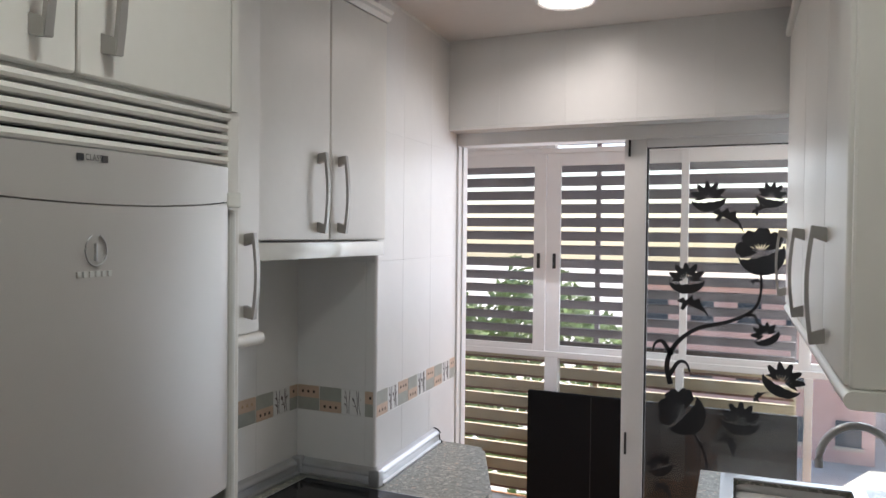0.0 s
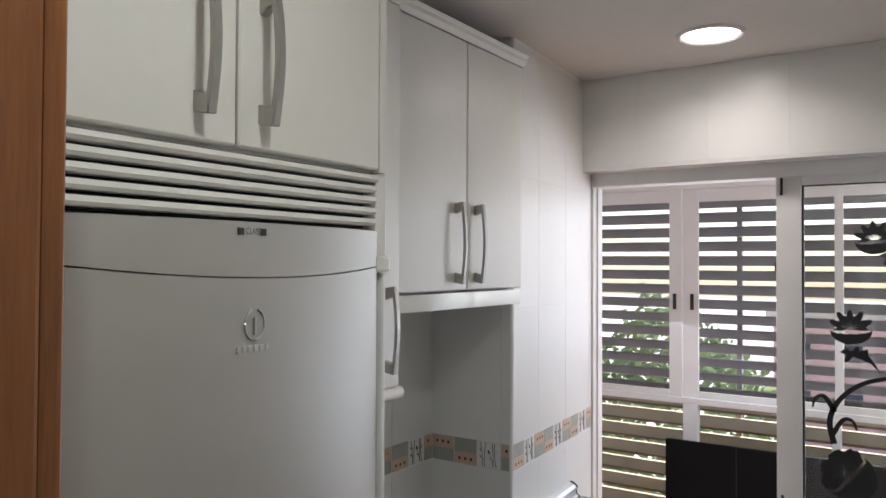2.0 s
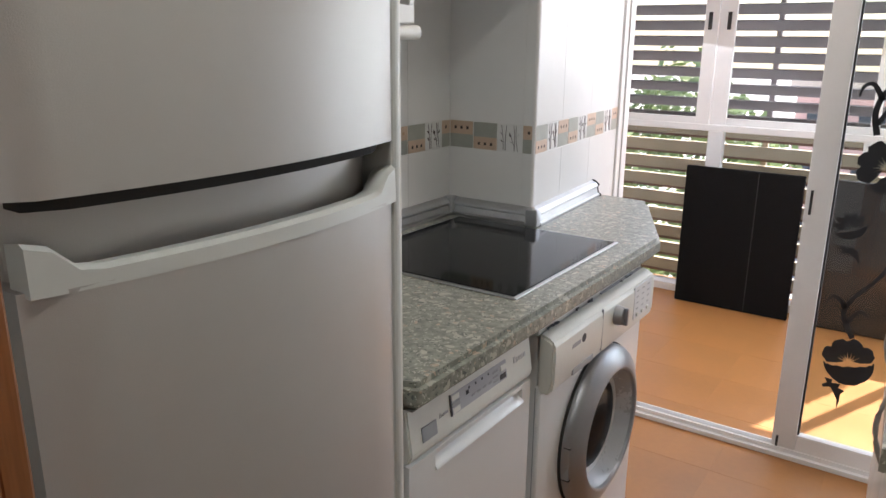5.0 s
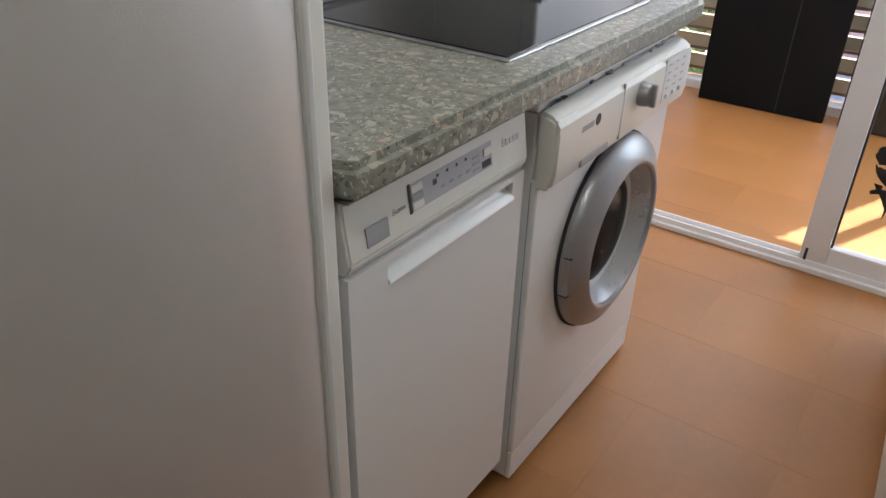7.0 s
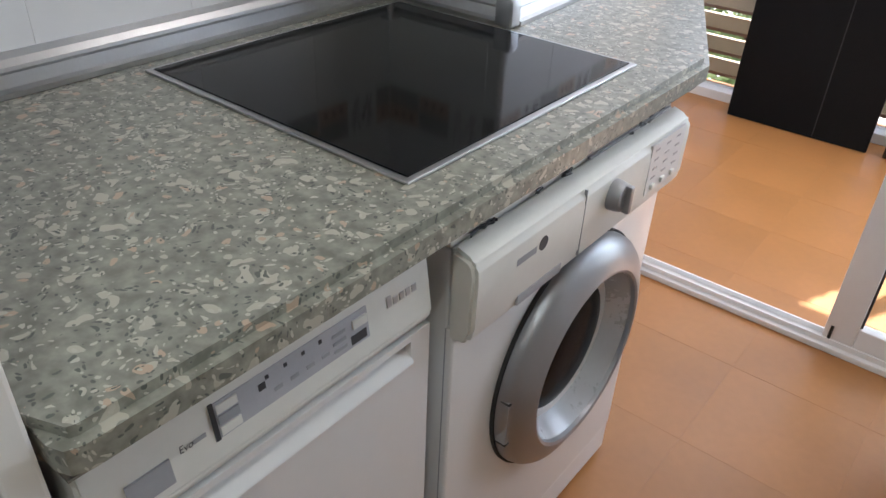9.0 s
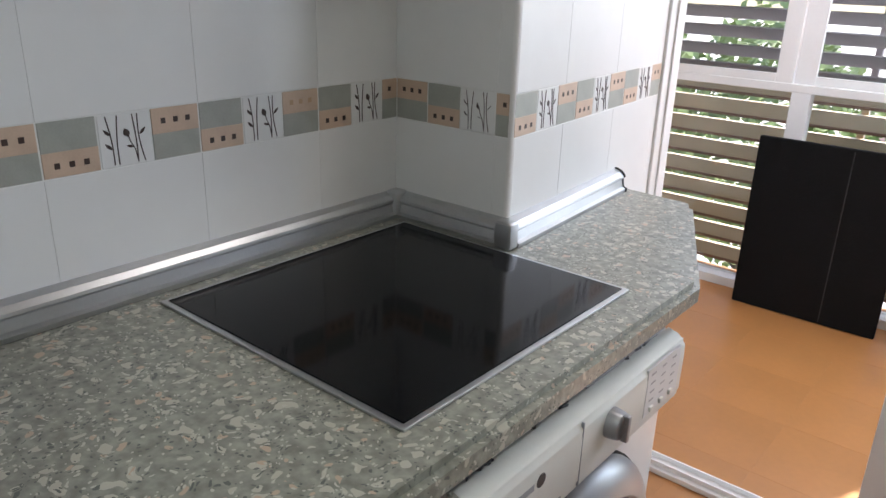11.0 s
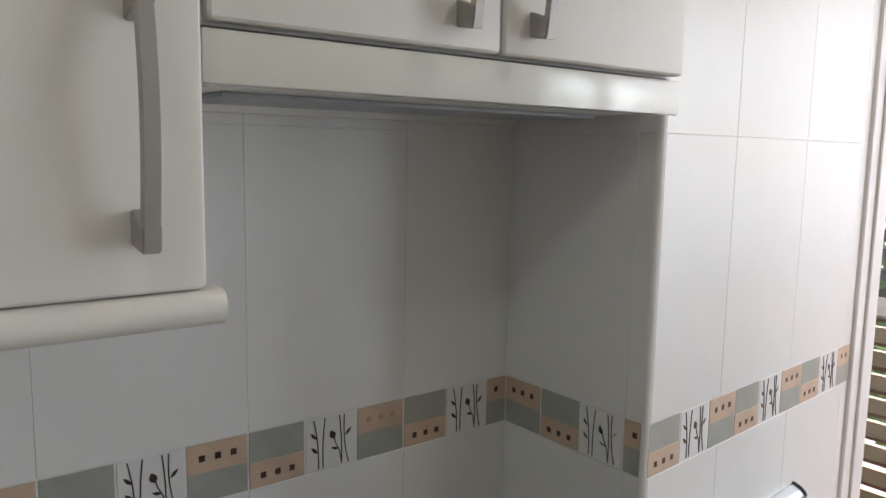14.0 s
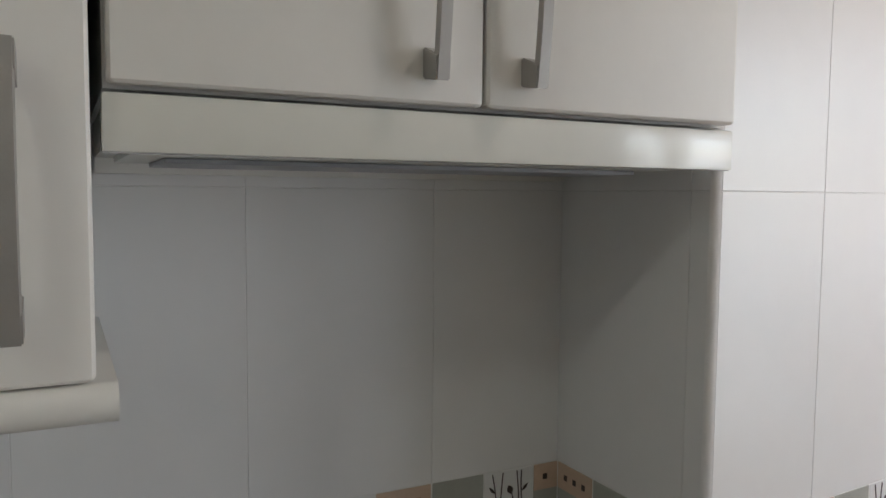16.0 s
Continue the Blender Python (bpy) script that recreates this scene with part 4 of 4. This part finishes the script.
    bowl = part("bowl", b, STEEL, s, smooth=True)
    part("drain", lathe([(0.0, 0.030), (0.004, 0.028), (0.004, 0.0)], ((x0 + x1) / 2, (y0 + y1) / 2, 0.742), "z", 20), GREY_PLASTIC, bowl)
    askew(s)
    f = thing("tap", (px, py, 0.90), "chrome mixer tap with arched spout behind the sink", "tap")
    bx, by = 0.395, 2.52
    part("base", lathe([(0.0065, 0.028), (0.02, 0.026), (0.075, 0.021), (0.085, 0.0)], (bx, by, 0.90), "z", 24), STEEL, f, smooth=True)
    arc = [(bx - 0.002, by, 0.97)] + [(bx - 0.095 + 0.095 * math.cos(a), by, 1.05 + 0.105 * math.sin(a)) for a in (math.pi * q / 14 for q in range(15))] + [(bx - 0.19, by, 1.03)]
    part("spout", tube(arc, 0.011, 12), STEEL, f, smooth=True)
    part("lever", tube([(bx + 0.01, by, 0.985), (bx + 0.02, by - 0.05, 1.01), (bx + 0.015, by - 0.11, 1.035)], [0.010, 0.008, 0.005], 10), STEEL, f, smooth=True)
    askew(f)


right_run()


# ---- balcony ----
def balcony_window():
    w = thing("window_1", (-0.7, YB, 0), "white aluminium balcony glazing with sliding sashes", "window", kind="structure")
    y0, y1 = YB - 0.03, YB + 0.03
    xl, xr = -1.86, 1.62
    part("sill", box(xl, xr, YB - 0.07, y1, 0.0, 0.045, 0.004), ALU, w, "white low sill")
    part("frame_side", box(xl, -1.80, y0, y1, 0.045, 2.40, 0.004), ALU, w)
    part("frame_side", box(xr - 0.05, xr, y0, y1, 0.045, 2.40, 0.004), ALU, w)
    part("head", box(-1.80, xr - 0.05, y0, y1, 2.235, 2.40, 0.004), ALU, w)
    part("upper_rail", box(-1.80, xr - 0.05, y0 + 0.004, y1 - 0.004, 2.150, 2.180, 0.004), ALU, w)
    part("transom", box(-1.80, xr - 0.05, y0, y1, 0.932, 0.968, 0.004), ALU, w)
    blind = part("blind_box", box(-1.795, -1.212, y0 - 0.01, y1 - 0.02, 2.181, 2.234, 0.006), ALU, w)
    for k in range(3):
        part("blind_clip", box(-1.70 + k * 0.22, -1.690 + k * 0.22, y0 - 0.014, y0 - 0.009, 2.185, 2.23), ALU, blind)
    # sashes above the transom
    for k, (a, b_, l, r, yo) in enumerate(((-1.80, -1.232, 0.034, 0.074, -0.012), (-1.232, -0.420, 0.085, 0.036, 0.006), (-0.456, 0.20, 0.040, 0.05, -0.012), (0.16, 0.88, 0.05, 0.04, 0.006), (0.84, 1.57, 0.04, 0.05, -0.012))):
        ya, yb = YB + yo - 0.012, YB + yo + 0.012
        part("sash_stile", box(a, a + l, ya, yb, 0.968, 2.150, 0.003), ALU, w)
        part("sash_stile", box(b_ - r, b_, ya, yb, 0.968, 2.150, 0.003), ALU, w)
        part("sash_rail", box(a + l, b_ - r, ya, yb, 0.968, 1.004, 0.003), ALU, w)
        part("sash_rail", box(a + l, b_ - r, ya, yb, 2.078, 2.150, 0.003), ALU, w)
        p = part("pane", box(a + l, b_ - r, YB + yo - 0.002, YB + yo + 0.002, 1.004, 2.078), GLASS, w)
        p.visible_shadow = False
    for a, b_ in ((-1.80, -1.227), (-1.147, -0.44), (-0.44, 0.18), (0.22, 0.88), (0.92, 1.57)):
        p = part("pane", box(a, b_, YB - 0.002, YB + 0.002, 0.045, 0.932), GLASS, w)
        p.visible_shadow = False
    part("mullion", box(-1.227, -1.147, y0, y1, 0.045, 0.932, 0.003), ALU, w)
    part("mullion", box(-0.470, -0.430, y0, y1, 0.045, 0.932, 0.003), ALU, w)
    part("mullion", box(0.18, 0.22, y0, y1, 0.045, 0.932, 0.003), ALU, w)
    part("mullion", box(0.88, 0.92, y0, y1, 0.045, 0.932, 0.003), ALU, w)
    part("mullion", box(-1.212, -1.177, y0, y1, 2.180, 2.235, 0.003), ALU, w)
    for x in (-1.274, -1.176):
        part("latch", box(x - 0.010, x + 0.010, YB - 0.032, YB - 0.024, 1.465, 1.555, 0.003), RUBBER, w, "black sash latch")


balcony_window()


def louvre():
    """Outside screen of tilted horizontal slats, and the paler slatted railing below."""
    s = thing("slatted_screen", (-0.9, 4.74, 0), "dark slatted sun screen outside the balcony glazing", "sun screen")
    tilt = radians(50)
    ca, sa = math.cos(tilt), math.sin(tilt)

    def blade(z, depth, thick, x0, x1, y=4.74):
        h = [(-depth / 2, -thick / 2), (-depth / 2, thick / 2), (depth / 2, thick / 2), (depth / 2, -thick / 2)]
        return prism([(y + a * ca - b * sa, z - a * sa - b * ca) for a, b in h], "x", x0, x1)

    z = 2.335
    while z > 0.98:
        part("slat", blade(z, 0.068, 0.009, -2.0, 0.135), SLAT, s)
        z -= 0.0845
    for x in (-2.02, -0.988, 0.115):
        part("post", box(x, x + 0.028, 4.78, 4.81, 0.0, 2.40, 0.002), SLAT, s)
    pale = mat("beige_painted_slat", (0.54, 0.44, 0.31), 0.5, noise_scale=6, vary=0.12)
    brown = mat("brown_slat_edge", (0.22, 0.11, 0.07), 0.5, noise_scale=6, vary=0.15)
    r = thing("slatted_railing", (-0.9, 4.74, 0), "beige slatted balcony railing with brown edges", "railing")
    z = 0.915
    while z > 0.05:
        slat = part("slat", box(-2.0, 0.135, 4.736, 4.768, z - 0.034, z + 0.030), pale, r)
        part("slat_edge", box(-2.0, 0.135, 4.728, 4.7355, z - 0.048, z - 0.034), brown, slat)
        z -= 0.104
    for x in (-2.02, -0.99, 0.115):
        part("post", box(x, x + 0.030, 4.769, 4.80, 0.0, 0.96, 0.002), pale, r)


louvre()


def leaning_board(name, x0, x1, material, label, seams):
    b = thing(name, ((x0 + x1) / 2, 4.38, 0), label, "board")
    part("panel", box(x0, x1, 4.352, 4.378, 0.002, 0.765, 0.006, 3), material, b, smooth=True)
    for x in seams:
        part("seam", box(x - 0.002, x + 0.002, 4.3505, 4.3525, 0.01, 0.755), GAP, b)
    part("back_leaf", box(x0 + 0.01, x1 - 0.004, 4.382, 4.400, 0.002, 0.758, 0.005), material, b)
    return b


leaning_board("folded_table", -1.272, -0.682, BLACK_CLOTH, "black folded table leaning upright on the balcony", (-0.90,))
leaning_board("dark_panel", -0.62, 0.150, mat("dark_gloss_board", (0.03, 0.032, 0.034), 0.12, noise_scale=4, vary=0.2), "glossy dark panel standing on the balcony", ())


# ---- outdoors ----
structure("ground", box(-120, 120, 4.9, 260, -9.3, -9.0), mat("street_ground", (0.52, 0.49, 0.45), 0.9, noise_scale=0.5, vary=0.3), "street level ground outside")


def apartment_block(x0, x1, y, z1, wall_mat, floors, bays):
    h = thing("apartment_block", ((x0 + x1) / 2, y, -9.0), "distant sunlit apartment block with rows of windows", "building")
    part("wall", box(x0, x1, y, y + 9, -9.0, z1), wall_mat, h)
    part("roof", box(x0 - 0.3, x1 + 0.3, y - 0.3, y + 9.3, z1, z1 + 0.4), STONE, h)
    dark = mat("far_window", (0.06, 0.07, 0.09), 0.1)
    step_z, step_x = (z1 + 9.0) / floors, (x1 - x0) / bays
    for i in range(floors):
        for k in range(bays):
            xa, za = x0 + step_x * (k + 0.25), -9.0 + step_z * (i + 0.3)
            win = part("window", box(xa, xa + step_x * 0.5, y - 0.06, y + 0.05, za, za + step_z * 0.45), dark, h)
            part("sill", box(xa - 0.1, xa + step_x * 0.5 + 0.1, y - 0.2, y - 0.061, za - 0.15, za), STONE, win)


apartment_block(-7, 4, 40, -0.9, mat("pink_render", (0.68, 0.42, 0.38), 0.9, noise_scale=0.6, vary=0.12), 3, 5)
apartment_block(6, 26, 46, -0.3, mat("white_render", (0.80, 0.79, 0.77), 0.9, noise_scale=0.6, vary=0.10), 5, 8)


def street_tree(x, y, height, seed):
    rnd = random.Random(seed)
    t = thing("tree", (x, y, -9.0), "leafy green street tree outside the balcony", "tree", "street trees")
    base = Vector((x, y, -9.0))
    trunk = tube([base, base + Vector((0.1, 0, height * 0.3)), base + Vector((0.0, 0.1, height * 0.62))], [0.22, 0.16, 0.08], 8)
    for k in range(7):
        a = rnd.uniform(0, 6.28)
        p = base + Vector((0.05, 0.05, height * rnd.uniform(0.35, 0.6)))
        tube([p, p + Vector((math.cos(a) * 1.0, math.sin(a) * 1.0, 0.9)), p + Vector((math.cos(a) * 1.9, math.sin(a) * 1.9, 1.5))], [0.07, 0.05, 0.02], 6, bm=trunk)
    part("trunk", trunk, mat("bark", (0.12, 0.09, 0.06), 0.9, noise_scale=4, vary=0.3), t)
    verts, faces = [], []
    for _ in range(5200):
        d = Vector((rnd.gauss(0, 1), rnd.gauss(0, 1), rnd.gauss(0, 1))).normalized()
        r = rnd.uniform(0.45, 1.0) ** 0.5
        lump = 1 + 0.28 * math.sin(d.x * 5 + seed) * math.cos(d.z * 4 + d.y * 3)
        c = base + Vector((0, 0, height * 0.72)) + Vector((d.x * 2.5, d.y * 2.5, d.z * height * 0.27)) * r * lump
        u = Vector((rnd.gauss(0, 1), rnd.gauss(0, 1), rnd.gauss(0, 0.6))).normalized()
        v = u.orthogonal().normalized()
        s = rnd.uniform(0.09, 0.17)
        n = len(verts)
        verts += [c - u * s, c + v * s * 0.5, c + u * s, c - v * s * 0.5]
        faces.append((n, n + 1, n + 2, n + 3))
    data = bpy.data.meshes.new("crown")
    data.from_pydata([tuple(p - base) for p in verts], [], faces)
    data.materials.append(LEAF)
    ob = new("crown", data)
    ob.parent = t
    tagged(ob, kind="stuff")


LEAF = mat("leaf_green", (0.20, 0.27, 0.09), 0.6, noise_scale=0.8, vary=0.4)
street_tree(-8.5, 15.5, 10.6, 3)
street_tree(-5.2, 17.5, 9.9, 5)
street_tree(-12.0, 18.0, 11.0, 8)


# ---- tiles ----
TILE_MESHES = {}


def tile_mesh(key, sx, sy, sz, material, bevel=0.0006):
    """A thin tile about its centre, sizes along x, y and z; alike tiles share one mesh."""
    k = (key, round(sx, 4), round(sy, 4), round(sz, 4))
    if k not in TILE_MESHES:
        b = box(-sx / 2, sx / 2, -sy / 2, sy / 2, -sz / 2, sz / 2, 0.0003 if key == "floor_tile" else bevel, 1)
        data = bpy.data.meshes.new(key)
        b.to_mesh(data)
        b.free()
        data.materials.append(material)
        TILE_MESHES[k] = data
    return TILE_MESHES[k]


def lay(name, parent, key, x0, x1, y0, y1, z0, z1, material):
    ob = new(name, tile_mesh(key, x1 - x0, y1 - y0, z1 - z0, material))
    ob.location = Vector(((x0 + x1) / 2, (y0 + y1) / 2, (z0 + z1) / 2)) - Vector(parent.location)
    ob.parent = parent
    return ob


J = 0.0003
ROWS_Z = [(0.80, 1.104), (1.184, 1.583), (1.583, 1.985), (1.985, 2.388)]
west, pillar, lintel = bpy.data.objects["wall_west"], bpy.data.objects["wall_pillar"], bpy.data.objects["wall_lintel"]


def spans(a, b, joint, step):
    """Pieces of the stretch a to b, cut at joint + k * step."""
    cuts = [a]
    k = math.ceil((a - joint) / step + 1e-6)
    while joint + k * step < b - 1e-4:
        cuts.append(joint + k * step)
        k += 1
    cuts.append(b)
    return [(p, q) for p, q in zip(cuts, cuts[1:]) if q - p > 0.004]


for ya, yb in spans(1.139, YP, 1.725, 0.248):
    for za, zb in ROWS_Z[:2] + [(1.583, 1.68)]:
        lay("tile", west, "tile", XW - 0.008, XW, ya + J, yb - J, za + J, zb - J, TILE)
for xa, xb in spans(XW, XP - 0.008, XW, 0.250):
    for za, zb in ROWS_Z:
        lay("tile", pillar, "tile", xa - 0.005 if xa == XW else xa + J, xb - J, YP, YP + 0.008, za + J, zb - J, TILE)
for ya, yb in spans(YP + 0.009, YG - 0.046, 2.383, 0.248):
    for za, zb in ROWS_Z:
        lay("tile", pillar, "tile", XP - 0.008, XP, ya + J, yb - J, za + J, zb - J, TILE)
for xa, xb in spans(XQ, XR, -0.896, 0.2510):
    lay("tile", lintel, "tile", xa + J, xb - J, YL, YL + 0.008, 2.074, 2.398, TILE)
    lay("tile", lintel, "soffit_tile", xa + J, xb - J, YL, YG - 0.046, 2.062, 2.0715, TILE)

# rounded edge trim of the pillar
b = bmesh.new()
pts = [(XP - 0.008, YP + 0.009)] + [(XP - 0.008 + 0.008 * math.sin(a), YP + 0.009 - 0.010 * math.cos(a)) for a in (math.pi / 2 * k / 6 for k in range(7))]
structure("trim_pillar", prism(pts, "z", 0.90, 2.398, bm=b), ALU, "white rounded edge trim of the tiled pillar", smooth=True)

# border of small printed squares
Z0, Z1 = 1.104, 1.184


def border(parent, axis, a0, kinds, fixed, sign, faded=(), end=None):
    """Squares from a0 on along an axis on the face at fixed; sign is the way the face looks."""
    step = 0.0826

    def put(name, key, a, b_, za, zb, lift, material, under=parent):
        t = 0.008 + lift
        if axis == "y":
            lo, hi = sorted((fixed - 0.008 * sign, fixed + lift * sign))
            box_ = (lo, hi, a, b_, za, zb)
        else:
            lo, hi = sorted((fixed - 0.008 * sign, fixed + lift * sign))
            box_ = (a, b_, lo, hi, za, zb)
        ob = lay(name, root_of(parent), key, *box_, material)
        if under is not parent:
            ob.location = ob.location - under.location
            ob.parent = under
        return ob

    for k, kind in enumerate(kinds):
        a, b_ = a0 + k * step + 0.0013, a0 + (k + 1) * step - 0.0013
        if end is not None:
            b_ = min(b_, end - J)
        if b_ - a < 0.006:
            continue
        lower = put("border_tile", "border_tile_" + kind, a, b_, Z0 + 0.0010, Z1 - 0.0010, 0.0, TILE if kind == "twig" else TILE_GREY)
        if kind == "twig":
            stems = bmesh.new()
            w = b_ - a
            def at(u, v):
                aa, zz = a + w * u, Z0 + (Z1 - Z0) * v
                return (fixed + 0.0002 * sign, aa, zz) if axis == "y" else (aa, fixed + 0.0002 * sign, zz)

            for u0, u1, bend in ((0.24, 0.15, 0.03), (0.33, 0.37, -0.02), (0.70, 0.66, 0.02), (0.84, 0.76, -0.04)):
                tube([at(u0 + (u1 - u0) * q / 6 + bend * math.sin(math.pi * q / 6), 0.05 + 0.90 * q / 6) for q in range(7)], 0.0009, 5, bm=stems)
            tube([at(0.70, 0.08), at(0.66, 0.30), at(0.58, 0.46), at(0.54, 0.62)], 0.0008, 5, bm=stems)
            # leaves and a flower head along the twigs
            for u0, v0, u1, v1, r in ((0.20, 0.60, 0.09, 0.72, 0.0028), (0.22, 0.34, 0.10, 0.46, 0.0030), (0.63, 0.34, 0.50, 0.38, 0.0026), (0.78, 0.56, 0.90, 0.68, 0.0027), (0.55, 0.54, 0.49, 0.70, 0.0058)):
                tube([at(u0 + (u1 - u0) * q / 4, v0 + (v1 - v0) * q / 4) for q in range(5)], [0.0005, r * 0.8, r, r * 0.7, 0.0005], 6, bm=stems, squash=(0.18, 1) if axis == "y" else (1, 0.18))
            data = bpy.data.meshes.new("twig_print")
            bmesh.ops.translate(stems, verts=stems.verts, vec=-(Vector(root_of(parent).location) + lower.location))
            stems.to_mesh(data)
            stems.free()
            data.materials.append(TILE_DOT)
            tw = new("twig_print", data)
            tw.parent = lower
            continue
        half = Z0 + (Z1 - Z0) * (0.46 if kind == "gp" else 0.50)
        za, zb = (Z0 + 0.0010, half) if kind == "gp" else (half, Z1 - 0.0010)
        put("peach_band", "peach_band", a, b_, za, zb, 0.0004, TILE_PEACH, lower)
        zd = (za + zb) / 2 - (0.002 if kind == "gp" else 0.0)
        for u in (0.24, 0.50, 0.76):
            aa = a + 0.0804 * u
            if aa + 0.0045 < b_:
                put("dot", "dot_faded" if k in faded else "dot", aa - 0.0042, aa + 0.0042, zd - 0.0045, zd + 0.0045, 0.0008, TILE_FADED if k in faded else TILE_DOT, lower)


CYCLE = ["gp", "twig", "pg"]
border(west, "y", 1.725 - 6 * 0.0826, (CYCLE * 4)[:12], XW, 1, faded=(8,), end=YP)
border(pillar, "x", XW, ["pg", "gp", "twig", "pg"], YP, -1, end=XP - 0.009)
border(pillar, "y", 2.187, (CYCLE * 3)[:9], XP, 1, end=YG - 0.046)
for ob in pillar.children:
    at = ob.location + pillar.location
    if at.x > XP - 0.02 and at.y > YP + 0.012:
        shift = Matrix.Translation(pillar.location)
        ob.matrix_basis = shift.inverted() @ TURN @ shift @ ob.matrix_basis

# floor tiles
floor = bpy.data.objects["floor"]
for xa, xb in spans(-1.40, 0.60, -0.60, 0.331):
    for ya, yb in spans(0.45, YG - 0.04, 2.03, 0.331):
        lay("tile", floor, "floor_tile", xa + 0.0003, xb - 0.0003, ya + 0.0003, yb - 0.0003, -0.010, 0.0, FLOOR_TILE)
for xa, xb in spans(-2.02, 1.62, -0.76, 0.331):
    for ya, yb in spans(YG + 0.04, 4.56, 3.12, 0.331):
        lay("tile", floor, "floor_tile", xa + 0.0003, xb - 0.0003, ya + 0.0003, yb - 0.0003, -0.010, 0.0, FLOOR_TILE)
